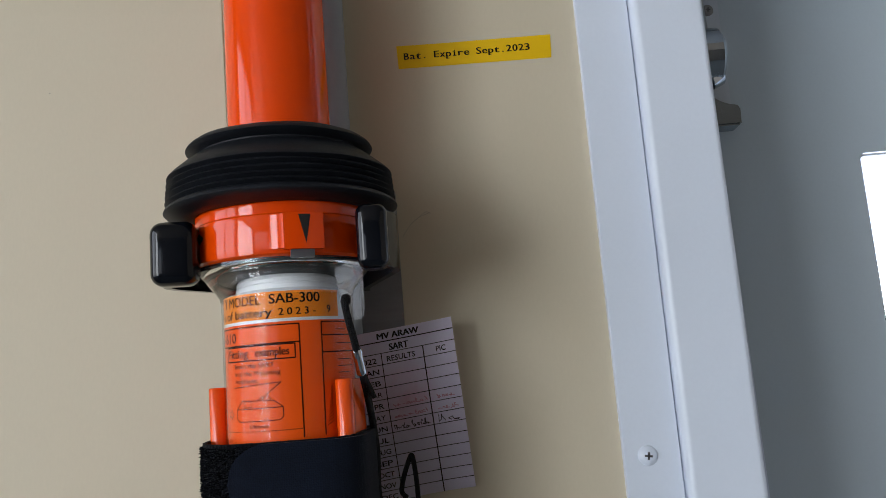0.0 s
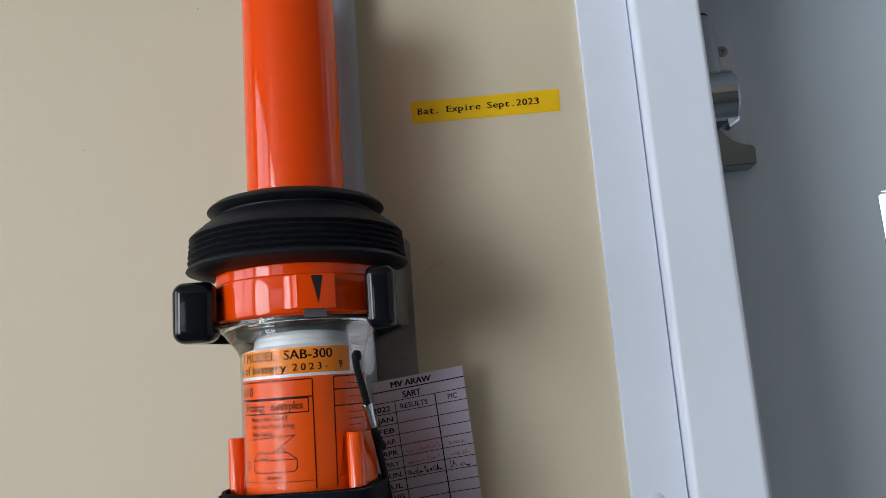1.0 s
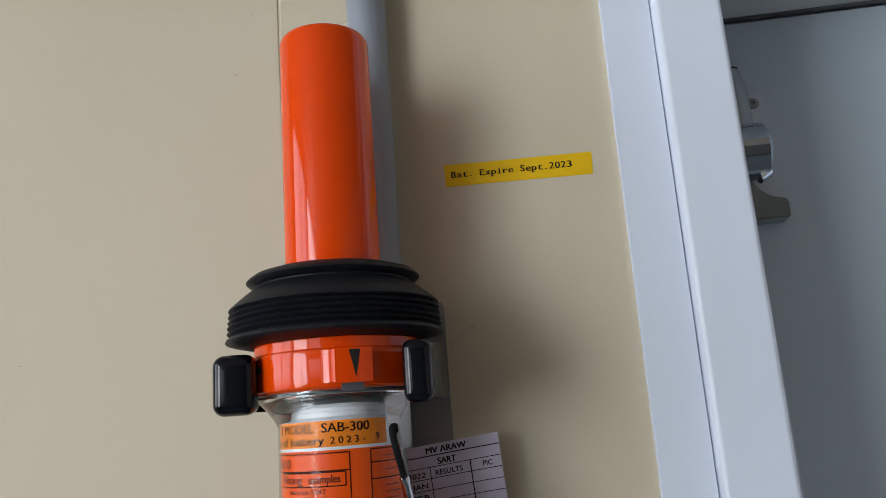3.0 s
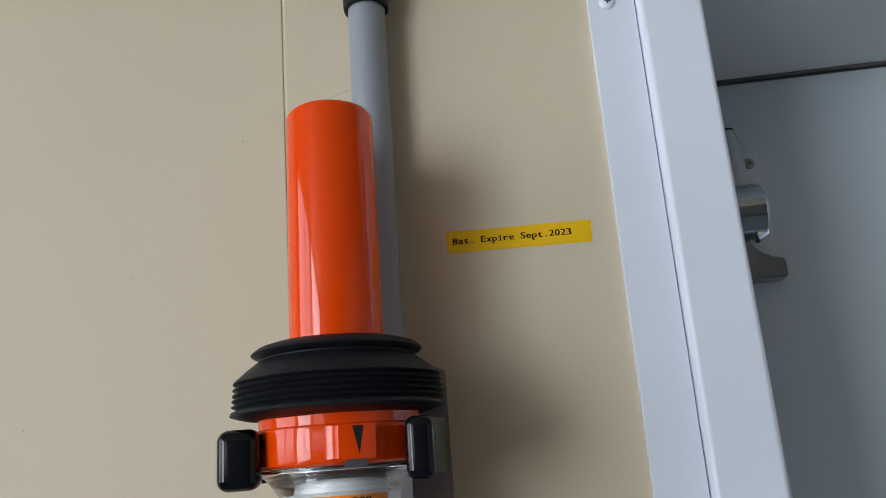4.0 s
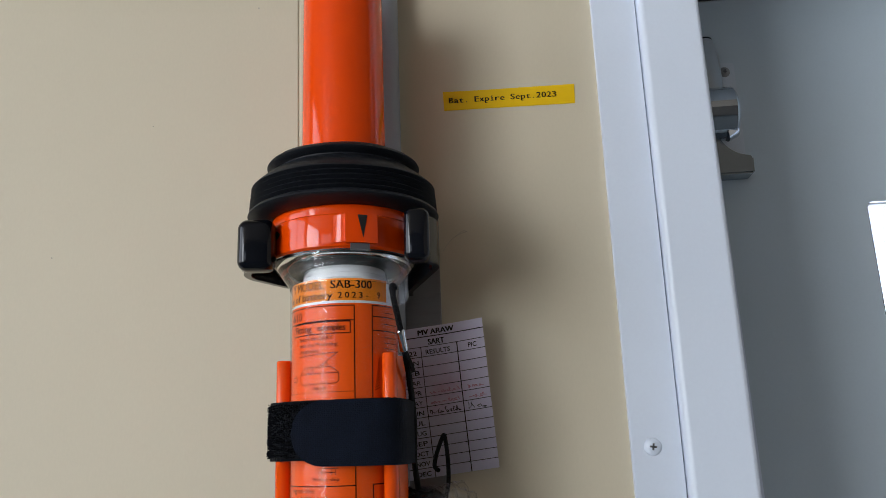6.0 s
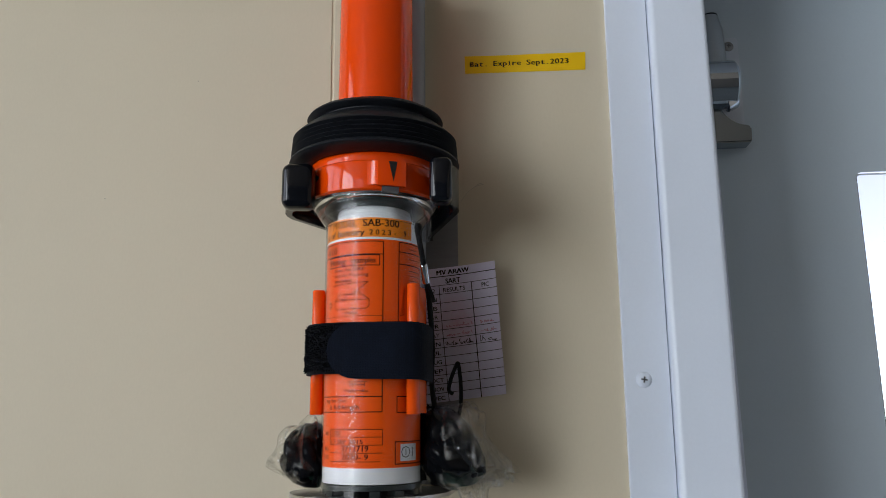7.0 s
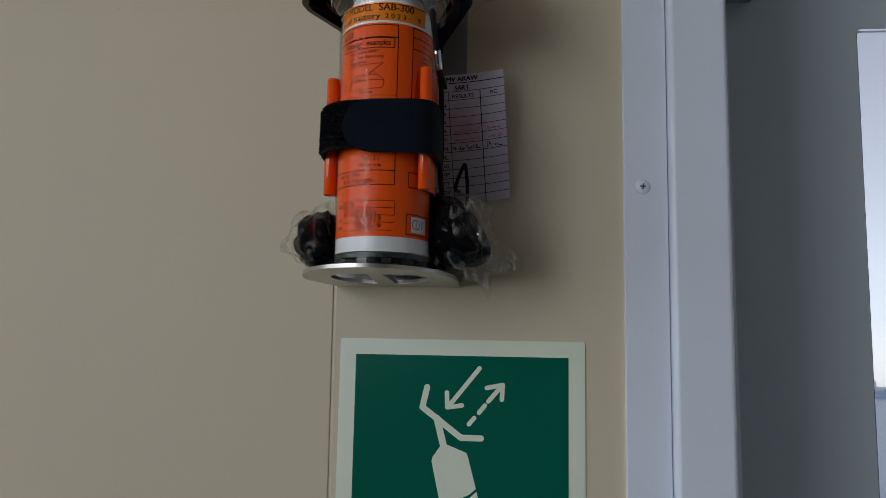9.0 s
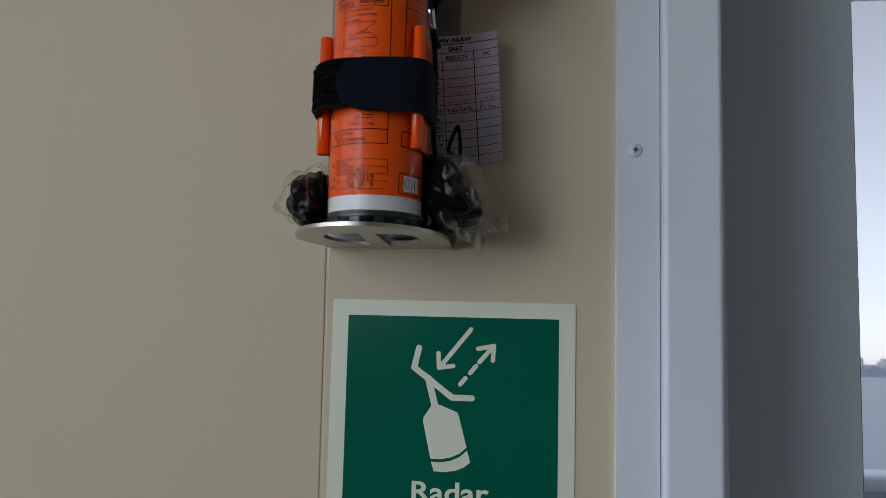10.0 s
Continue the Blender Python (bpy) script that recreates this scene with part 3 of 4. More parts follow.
collar = part("collar", revolve([(0.0300, 1.6170), (0.0352, 1.6170), (0.0352, 1.6046), (0.0362, 1.6038), (0.0364, 1.6026), (0.0364, 1.5915), (0.0360, 1.5895), (0.0346, 1.5884), (0.0300, 1.5884)], AX, AY, 96), ORANGE, sart, "glossy orange screw collar")


def curved_block(a0, a1, r0, r1, z0, z1, bevel=0.0006, n=8):
    bm = bmesh.new()
    rows = []
    for i in range(n + 1):
        a = radians(a0 + (a1 - a0) * i / n)
        rows.append([bm.verts.new((AX + r * math.sin(a), AY - r * math.cos(a), zz)) for r, zz in ((r0, z0), (r1, z0), (r1, z1), (r0, z1))])
    for a, b in zip(rows, rows[1:]):
        for j in range(4):
            k = (j + 1) % 4
            bm.faces.new((a[j], b[j], b[k], a[k]))
    bm.faces.new(rows[0])
    bm.faces.new(list(reversed(rows[-1])))
    if bevel:
        edges = [e for e in bm.edges if e.calc_face_angle(0) > 0.7]
        bmesh.ops.bevel(bm, geom=edges, offset=bevel, segments=2, affect="EDGES")
    return bm


block = part("grip_block", curved_block(13.2, 35.0, 0.0340, 0.0391, 1.5903, 1.6036, 0.0008), ORANGE, sart, "raised orange index block on the collar")
ramp = curved_block(4.8, 13.4, 0.0340, 0.0376, 1.5908, 1.6034, 0.0004, 6)
for v in ramp.verts:
    dx, dy = v.co.x - AX, v.co.y - AY
    r, turn = math.hypot(dx, dy), math.degrees(math.atan2(dx, -dy))
    if r > 0.036:
        k = (0.0366 + 0.0023 * max(0.0, (turn - 4.8) / 8.6) ** 1.6) / r
        v.co.x, v.co.y = AX + dx * k, AY + dy * k
part("grip_ramp", ramp, ORANGE, sart)
part("grip_block", curved_block(180, 204, 0.0340, 0.0391, 1.5903, 1.6036, 0.0008), ORANGE, sart, "raised orange index block on the collar")
R1 = 0.0393
tri = bmesh.new()
tri.faces.new([tri.verts.new((radians(a) * R1, zz, 0)) for a, zz in ((21.3, 1.6030), (25.0, 1.5922), (27.8, 1.6030))])
part("pointer", wrap(split_long(tri, 0.001), AX, AY, R1), INK, block, "black triangle pointer")
R2 = 0.0366
tick = bmesh.new()
for outline in (((-47, 1.6012), (-47, 1.5958), (-41.5, 1.5985)), ((-50, 1.6026), (-50, 1.6016), (-46, 1.6016), (-46, 1.6026)), ((-53, 1.5990), (-53, 1.5980), (-46, 1.5980), (-46, 1.5990))):
    tick.faces.new([tick.verts.new((radians(a) * R2, zz, 0)) for a, zz in outline])
part("index_arrow", wrap(split_long(tick, 0.001), AX, AY, R2), INK, collar, "small black arrow mark")
part("window", curved_block(16.7, 30.3, 0.0340, 0.0371, 1.5874, 1.5903, 0.0003), GREY_PLASTIC, sart, "small grey stop")

# the clear battery case
clear = part("clear_flange", revolve([(0.0300, 1.5883), (0.0352, 1.5883), (0.0354, 1.5866), (0.0342, 1.5858), (0.0318, 1.5838), (0.0282, 1.5792), (0.0266, 1.5768), (0.0264, 1.5755),
                                      (0.0256, 1.5755), (0.0258, 1.5772), (0.0272, 1.5802), (0.0300, 1.5846)], AX, AY, 96, closed=True), CLEAR_THICK, sart, "clear moulded flange")
clear.visible_shadow = False
part("gasket", revolve([(0.0190, 1.5882), (0.0296, 1.5882), (0.0296, 1.5874), (0.0280, 1.5864), (0.0190, 1.5864)], AX, AY, 64), SEAL_RING, sart, "dark green sealing ring")
part("inner_cap", revolve([(0.0001, 1.5866), (0.0196, 1.5866), (0.0200, 1.5860), (0.0202, 1.5842), (0.0198, 1.5840), (0.0198, 1.5836), (0.0204, 1.5834), (0.0204, 1.5818), (0.0199, 1.5816), (0.0199, 1.5812), (0.0206, 1.5810), (0.0207, 1.5790), (0.0240, 1.5776), (0.0250, 1.5768), (0.0250, 1.5740), (0.0001, 1.5740)], AX, AY, 64), WHITE_PLASTIC, sart, "white plastic inner cap")

LR = 0.0252
top_label = part("top_label", revolve([(LR, 1.5768), (LR, 1.5663)], AX, AY, 72, start=-120, turn=182), LABEL_TOP, sart, "amber label strip with the battery model and date")
part("label_gap", revolve([(LR - 0.0001, 1.5768), (LR - 0.0001, 1.5663)], AX, AY, 72), WHITE_PLASTIC, sart)
part("white_band", revolve([(LR + 0.00004, 1.5665), (LR + 0.00004, 1.5653)], AX, AY, 72), WHITE_PLASTIC, sart)
label = part("body_label", revolve([(LR, 1.5654), (LR, 1.4515)], AX, AY, 96), LABEL, sart, "orange label with black printing")
part("foot_ring", revolve([(LR, 1.4515), (LR, 1.4438), (LR - 0.002, 1.4434), (0.0001, 1.4434)], AX, AY, 72), WHITE_PLASTIC, sart, "white ring at the foot")
part("foot_gasket", revolve([(0.0001, 1.4432), (LR + 0.0002, 1.4432), (LR + 0.0002, 1.4408), (0.0200, 1.4405), (0.0001, 1.4405)], AX, AY, 72), SEAL_RING, sart, "dark ring at the foot")
part("foot_disc", revolve([(0.0001, 1.4379), (0.0246, 1.4379), (0.0246, 1.4375), (0.0001, 1.4375)], AX, AY, 48), RUBBER, sart, "dark disc under the foot")
for a in range(-75, 285, 30):
    part("rib", curved_block(a - 6, a + 6, 0.0180, 0.0250, 1.4378, 1.4405, 0.0003, 3), SEAL_RING, sart)
sleeve = part("clear_sleeve", revolve([(0.0261, 1.5757), (0.0261, 1.4378), (0.0254, 1.4373), (0.0254, 1.5757)], AX, AY, 96, closed=True), CLEAR, sart, "clear plastic sleeve")
sleeve.visible_shadow = False

PR = LR + 0.00008


def deg(a):
    return radians(a) * PR


def print_word(text, a0, a1, z, high, mat=PRINT, parent=None):
    heavy = 0.00014 if high > 0.0024 else 0.00007
    bm = join(word(text, deg(a0), deg(a1) - heavy, z, high, 0.005), word(text, deg(a0) + heavy, deg(a1), z, high, 0.005))
    bm = wrap(split_long(bm, 0.0015), AX, AY, PR)
    return part("lettering", bm, mat, parent or label, smooth=0)


def print_lines(rows, wide=0.00048, mat=PRINT_FINE, parent=None):
    bm = join(*[bar(bmesh.new(), deg(a0), z0, deg(a1), z1, wide, 0.001) for a0, z0, a1, z1 in rows])
    return tagged(part("printed_line", wrap(bm, AX, AY, PR), mat, parent or label, smooth=0), kind="stuff")


def frame_rows(a0, a1, z0, z1):
    return [(a0, z0, a1, z0), (a1, z0, a1, z1), (a1, z1, a0, z1), (a0, z1, a0, z0)]


print_word("Y MODEL", -58, -9.7, 1.5722, 0.0036, parent=top_label)
print_word("SAB-300", -2.5, 41.9, 1.5722, 0.0036, parent=top_label)
print_word("e of battery", -62, 0, 1.5676, 0.0031, parent=top_label)
print_word("2 0 2 3", 5.3, 31.2, 1.5677, 0.0026, parent=top_label)
print_word("-", 35, 37.5, 1.5677, 0.0026, parent=top_label)
print_word("9", 48.5, 52.5, 1.5680, 0.0028, parent=top_label)
print_word("-610", -62, -38, 1.5588, 0.0036)
print_lines([(-70, 1.5642, 22, 1.5642), (22, 1.5642, 22, 1.5226), (-70, 1.5575, 22, 1.5575)] + frame_rows(-54, 17.8, 1.5517, 1.5570))
print_word("Fitting", -51, -24, 1.5530, 0.0030)
print_word("examples", -17, 13, 1.5530, 0.0030)
print_word("Insert the SART", -41, 0, 1.5490, 0.0017, PRINT_FINE)
print_word("into the Mounting", -41, 5, 1.5462, 0.0017, PRINT_FINE)
print_word("Attachment.", -41, -15, 1.5434, 0.0017, PRINT_FINE)
print_lines([(-43, 1.5420, 5, 1.5432), (5, 1.5432, -8, 1.5390), (-8, 1.5390, -12, 1.5372), (-4, 1.5372, -8, 1.5392), (-16, 1.5372, -10, 1.5385),
             (-40, 1.5340, -33, 1.5370), (-33, 1.5370, -2, 1.5368), (-2, 1.5368, 6, 1.5342), (-40, 1.5340, 6, 1.5342), (-40, 1.5340, -40, 1.5305), (-40, 1.5305, -36, 1.5294),
             (-36, 1.5294, 3, 1.5296), (3, 1.5296, 6, 1.5308), (6, 1.5308, 6, 1.5342), (-30, 1.5366, -30, 1.5346), (-30, 1.5346, -23, 1.5346), (-23, 1.5346, -23, 1.5366),
             (-56, 1.5330, -50, 1.5330), (-50, 1.5330, -50, 1.5340), (-50, 1.5340, -46, 1.5322), (-46, 1.5322, -50, 1.5304), (-50, 1.5304, -50, 1.5314), (-50, 1.5314, -56, 1.5314)], 0.00034)
print_word("Lifeboat", -25, -7, 1.5270, 0.0013, PRINT_FINE)
print_lines([(a, 1.5258, a + 1.9, 1.5258) for a in range(-62, 20, 3)], 0.0003)
print_word("Mother ship", -22, 6, 1.4880, 0.0014, PRINT_FINE)
print_lines([(-16, 1.4935, -16, 1.4905), (-12, 1.4928, -12, 1.4905), (-2, 1.4935, -2, 1.4905), (2, 1.4928, 2, 1.4905), (-19, 1.4932, 5, 1.4932), (-16, 1.4916, 2, 1.4916)], 0.0003)
print_lines([(22, 1.4990, 22, 1.4783), (-70, 1.4858, 22, 1.4858), (-70, 1.4783, 22, 1.4783)])
print_word("ng to the", -54, -20, 1.4830, 0.0020, PRINT_FINE)
print_word("is full length.", -46, -2, 1.4796, 0.0022, PRINT_FINE)
print_lines(frame_rows(-43.5, 23, 1.4625, 1.4700) + [(-43.5, 1.4663, 23, 1.4663), (-43.5, 1.4587, 23, 1.4587), (-43.5, 1.4546, 20, 1.4546)], 0.00032)
print_word("NO.", -56, -46, 1.4670, 0.0018, PRINT_FINE)
print_word("5355", -41, -27, 1.4670, 0.0022)
print_word("17 SEP 2015", -41, 1, 1.4630, 0.0021)
print_word("3712719", -25, 7.3, 1.4594, 0.0027)
print_word("NO.", -56, -46, 1.4596, 0.0018, PRINT_FINE)
print_word("2020- 9", -25, 7.3, 1.4556, 0.0025)
print_word("DATE", -60, -46, 1.4556, 0.0018, PRINT_FINE)
print_lines([(42, 1.5645, 110, 1.5645), (42, 1.5645, 41, 1.5226), (42, 1.5594, 110, 1.5594), (42, 1.5530, 110, 1.5530)] + frame_rows(40, 110, 1.4780, 1.4858) + frame_rows(38, 110, 1.4532, 1.4638))
print_lines([(58, z, 58 + w, z) for z, w in ((1.5615, 14), (1.5562, 26), (1.5500, 22), (1.5475, 25), (1.5450, 18), (1.4836, 22), (1.4808, 17))], 0.0003)
print_lines([(50, 1.5405 - 0.0012 * i, 49 - i * 0.5, 1.5393 - 0.0012 * i) for i in range(12)], 0.0003)
chip = part("approval_mark", wrap(bar(bmesh.new(), deg(45), 1.4586, deg(72), 1.4586, 0.0082, 0.001), AX, AY, PR + 0.00003), WHITE_PLASTIC, label, "small white approval mark")
bm = join(*stroke([(deg(53 + 6.5 * math.cos(radians(k * 45))), 1.4588 + 0.0026 * math.sin(radians(k * 45))) for k in range(9)], 0.0004, False), bar(bmesh.new(), deg(53), 1.4572, deg(53), 1.4603, 0.0005), bar(bmesh.new(), deg(64), 1.4565, deg(64), 1.4610, 0.0006))
part("mark", wrap(bm, AX, AY, PR + 0.00006), INK, chip, smooth=0)

# clear lug with the safety cord
lug = [(-0.0165, 1.5860), (-0.0055, 1.5860), (-0.0055, 1.5670), (-0.0064, 1.5645), (-0.0085, 1.5636), (-0.0125, 1.5650), (-0.0142, 1.5680)]
lug_ob = part("lug", prism(lug, AY - 0.0210, AY - 0.0188, 0.0007), CLEAR_LUG, sart, "clear plastic lug")
lug_ob.visible_shadow = False
part("eyelet", revolve([(0.0010, 0.0), (0.0019, 0.0), (0.0019, 0.001), (0.0010, 0.001)], 0, 0, 20, closed=True), RUBBER, sart).matrix_local = \
    Matrix.Translation(Vector((-0.0122, AY - 0.0216, 1.5712)) - BASE[sart.name]) @ Matrix.Rotation(radians(90), 4, "X") @ Matrix.Translation(BASE[sart.name])

# ---------------------------------------------------------------- the wall bracket
bracket = thing("wall_bracket", (-0.038, 0.0, 1.435), "stainless steel wall bracket with shelf, orange clip and black-dipped arms", "bracket")
# the shade behind the arms is put into this plate's darker steel
part("back_plate", prism(round_rect(-0.0795, 0.0010, 1.436, 1.6335, 0.003, 4), -0.0035, -0.0003, 0.0005), DULL_SHADED, bracket, "upright stainless back plate")
# shelf with two openings
front = [(-0.0790, 0.0)] + [(-0.0450 + 0.0440 * math.sin(radians(a)), -0.034 - 0.058 * math.cos(radians(a))) for a in range(-90, 91, 6)] + [(-0.0010, 0.0)]
bm = bmesh.new()


def shelf_loop(z):
    return [bm.verts.new((x, y - 0.0006, z)) for x, y in front]


MID = -0.0442
cut2 = [(MID + 0.0045, -0.0640)] + [(MID + 0.0275 * math.cos(radians(a)), -0.0440 + 0.0275 * math.sin(radians(a))) for a in range(-42, 79, 10)] + [(MID + 0.0055, -0.0200)]
cut1 = [(2 * MID - x, y) for x, y in reversed(cut2)]
for z, flip in ((1.4375, False), (1.4354, True)):
    outer = shelf_loop(z)
    edges = [bm.edges.new((outer[i], outer[(i + 1) % len(outer)])) for i in range(len(outer))]
    for cut in (cut1, cut2):
        loop = [bm.verts.new((x, y, z)) for x, y in cut]
        edges += [bm.edges.new((loop[i], loop[(i + 1) % len(loop)])) for i in range(len(loop))]
    bmesh.ops.triangle_fill(bm, use_beauty=True, use_dissolve=False, edges=edges)
bm.verts.ensure_lookup_table()
total = len(bm.verts) // 2
starts = (0, len(front), len(front) + len(cut1), total)
for a, b in zip(starts, starts[1:]):
    for i in range(a, b):
        j = i + 1 if i + 1 < b else a
        bm.faces.new((bm.verts[i], bm.verts[j], bm.verts[total + j], bm.verts[total + i]))
for v in bm.verts:
    v.co.z -= 0.030 * (v.co.y + 0.092)
part("shelf", bm, STEEL, bracket, "curved stainless shelf with two openings", smooth=25)

# bent arms that hold the collar


def bent_strip(corners, thick, z0, z1, bend=0.008):
    """An upright sheet-metal strip along a plan line with rounded bends."""
    pts = [Vector(c) for c in corners]
    line = [pts[0]]
    for p, q, r in zip(pts, pts[1:], pts[2:]):
        a, b = q + (p - q).normalized() * bend, q + (r - q).normalized() * bend
        line += [a * (1 - t) ** 2 + q * 2 * t * (1 - t) + b * t * t for t in (0, 0.2, 0.4, 0.6, 0.8, 1)]
    line.append(pts[-1])
    one, two = [], []
    for i, p in enumerate(line):
        way = (line[min(i + 1, len(line) - 1)] - line[max(i - 1, 0)]).normalized()
        side = Vector((-way.y, way.x)) * thick / 2
        one.append(tuple(p + side))
        two.append(tuple(p - side))
    return flat_plan(one + two[::-1], z0, z1, 0.0006)


for way, far, end, width in (((-0.0740, -0.0960), (-0.0870, -0.0770), (-0.0600, -0.0120), (0.0086, 11, 0.0046)), ((0.0005, -0.0975), (0.0080, -0.0780), (-0.0160, -0.0120), (0.0058, 5, 0.0037))):
    arm = part("arm", bent_strip((way, far, end, (end[0], -0.0030)), 0.0030, 1.5828, 1.6045), DIPPED, bracket, "bent steel arm dipped in glossy black plastic")
    knob = box(-width[0], width[0], -0.0070, 0.0065, 1.5810, 1.6050, width[2], 7)
    knob.transform(Matrix.Translation((way[0], way[1] + 0.0005, 0)) @ Matrix.Rotation(radians(width[1]), 4, "Z"))
    part("arm_end", knob, DIPPED, arm, "rounded glossy black arm end")

# orange spring clip round the case
RODS = ((-0.0690, -0.0690), (-0.0153, -0.0850))
for x, y in RODS:
    part("clip_rod", revolve([(0.0001, 1.5425), (0.0030, 1.5425), (0.0034, 1.5420), (0.0034, 1.4775), (0.0030, 1.4770), (0.0001, 1.4770)], x, y, 24), ORANGE_CLIP, bracket, "orange coated clip rod")
part("clip_sheet", revolve([(0.0270, 1.5420), (0.0286, 1.5420), (0.0286, 1.4775), (0.0270, 1.4775)], AX, AY, 60, closed=True, start=55, turn=210), ORANGE_CLIP, bracket, "orange coated spring clip")

# ---------------------------------------------------------------- strap
strap = thing("strap", (-0.0405, -0.066, 1.495), "black hook-and-loop strap wrapped round the orange case", "strap")


def hull(a, grow):
    """The strap's way round the case and both rods."""
    c, s = math.cos(radians(a)), math.sin(radians(a))
    n = 5.5 if c > 0 and s < 0 else 2.6
    k = (abs(c) / (0.0306 + grow)) ** n + (abs(s) / (0.0290 + grow)) ** n
    r = k ** (-1 / n)
    return -0.0417 + r * c, -0.0665 + r * s


def band(a0, a1, inner, outer, z0, z1, steps, round_end=0.0, tilt=0.0, lumps=0.0):
    bm = bmesh.new()
    rings, full = [], abs(a1 - a0) >= 360
    for i in range(steps if full else steps + 1):
        a = a0 + (a1 - a0) * i / steps
        zz0, zz1 = z0 + tilt * i / steps, z1 + tilt * 0.3 * i / steps
        if round_end:
            d = min(1.0, i / steps * round_end)
            squeeze = (1 - math.sqrt(max(0.0, 1 - (1 - d) ** 2))) * (z1 - z0) / 2
            zz0, zz1 = zz0 + squeeze, zz1 - squeeze
        w = lumps * noise.noise(Vector((a * 0.35, 0.0, 0.0)))
        (xi, yi), (xo, yo) = hull(a, inner), hull(a, outer)
        rings.append([bm.verts.new(p) for p in ((xi, yi, zz0 - w), (xo, yo, zz0 + w), (xo, yo, zz1 + w), (xi, yi, zz1 - w))])
    for i in range(steps):
        a, b = rings[i], rings[(i + 1) % len(rings)]
        for j in range(4):
            k = (j + 1) % 4
            bm.faces.new((a[j], b[j], b[k], a[k]))
    if not full:
        bm.faces.new(rings[0])
        bm.faces.new(list(reversed(rings[-1])))
    return bm


part("hook_band", band(0, 360, -0.0004, 0.0010, 1.4968, 1.5222, 120, lumps=0.0003), WEBBING, strap, "coarse black hook band")
part("loop_tab", band(243, 372, 0.0011, 0.0031, 1.4945, 1.5219, 70, round_end=5.0, tilt=-0.0012), TAB, strap, "soft dark tab with a rounded end")


def hooks(count, seed):
    """Rows of tiny bent hooks standing out of the bare stretch of tape."""
    rng, verts, faces = random.Random(seed), [], []
    for _ in range(count):
        a, z = rng.uniform(135, 262), rng.uniform(1.4982, 1.5208)
        (x0, y0), (x1, y1), (tx, ty) = hull(a, 0.0009), hull(a, rng.uniform(0.0015, 0.0024)), hull(a + 0.8, 0.0009)
        x1, y1, z1 = x1 + rng.uniform(-0.0003, 0.0003), y1 + rng.uniform(-0.0003, 0.0003), z + rng.uniform(-0.0006, 0.0006)
        n = len(verts)
        verts += [(x0, y0, z - 0.0002), (tx, ty, z - 0.0002), (tx, ty, z + 0.0003), (x0, y0, z + 0.0003), (x1, y1, z1), (x1, y1, z1 + 0.0003)]
        faces += [[n + k for k in f] for f in ((0, 1, 4), (2, 3, 5), (1, 2, 5, 4), (3, 0, 4, 5))]
    bm, me = bmesh.new(), bpy.data.meshes.new("hooks")
    me.from_pydata(verts, [], faces)
    bm.from_mesh(me)
    bpy.data.meshes.remove(me)
    return bm


tagged(part("hook_pile", hooks(2600, 5), WEBBING, strap, "coarse frayed hooks", smooth=0), kind="stuff")

# ---------------------------------------------------------------- pole behind
pole = thing("grey_pole", (-0.0285, -0.0135, 1.4375), "upright grey pole with a black plastic cap behind the orange tube", "pole")
part("shaft", revolve([(0.0001, 1.4378), (0.0108, 1.4378), (0.0108, 1.862), (0.0001, 1.862)], -0.0287, -0.0140, 48), POLE, pole)
part("cap", revolve([(0.0109, 1.842), (0.0128, 1.842), (0.0131, 1.844), (0.0146, 1.905), (0.0140, 1.915), (0.0001, 1.918)], -0.0287, -0.0150, 48), RUBBER, pole, "tapered black plastic cap")

# ---------------------------------------------------------------- record card
card = thing("record_card", (0.0, -0.012, 1.53), "small ruled paper test card hanging behind the transponder", "card")
CW, CH, ROWS_N = 0.0490, 0.0785, 15
TR = Vector((0.0243, -0.0190, 1.5663))
RIGHT, DOWN = Vector((0.9935, 0.0, 0.1150)), Vector((0.0640, 0.0, -0.9980))


def on_card(u, v, lift=0.0):
    """A place on the curled sheet: u from the right edge to the left, v from the top down."""
    p = TR - RIGHT * u + DOWN * v
    k = v / CH
    p.y = -0.0190 + 0.0145 * k - 0.004 * math.sin(math.pi * k) * 0.6 - 0.0035 * (1 - u / CW) ** 3 * k + 0.0015 * math.sin(u * 90) - lift
    p.y = min(p.y, -0.0012 - lift)
    return p


def sheet(nu, nv, lift=0.0):
    bm = bmesh.new()
    grid = [[bm.verts.new(on_card(CW * i / nu, CH * j / nv, lift)) for i in range(nu + 1)] for j in range(nv + 1)]
    for j in range(nv):
        for i in range(nu):
            bm.faces.new((grid[j][i], grid[j][i + 1], grid[j + 1][i + 1], grid[j + 1][i]))
    bmesh.ops.solidify(bm, geom=bm.faces, thickness=0.00025)
    return bm


def card_print(bm, mat, name):
    for p in split_long(bm, 0.004).verts:
        p.co = on_card(-p.co.x, -p.co.y, 0.00035)
    return part(name, bm, mat, card, smooth=0)


part("sheet", sheet(12, 20), PAPER, card)
RH = CH / ROWS_N
bm = bmesh.new()
for i in range(1, ROWS_N):
    bar(bm, -CW, -i * RH, 0.0, -i * RH, 0.00050 if i < 2 else 0.00034)
bar(bm, -0.0150, -2 * RH, -0.0150, -CH, 0.00055)
bar(bm, -0.0345, -2 * RH, -0.0345, -CH, 0.00040)
tagged(card_print(bm, INK, "ruling"), kind="stuff")
def strong(text, u0, u1, v, high, bold, wider):
    """A heavy word: two slightly shifted copies."""
    return join(word(text, u0, u1 - wider, v, high, bold), word(text, u0 + wider, u1, v, high, bold))


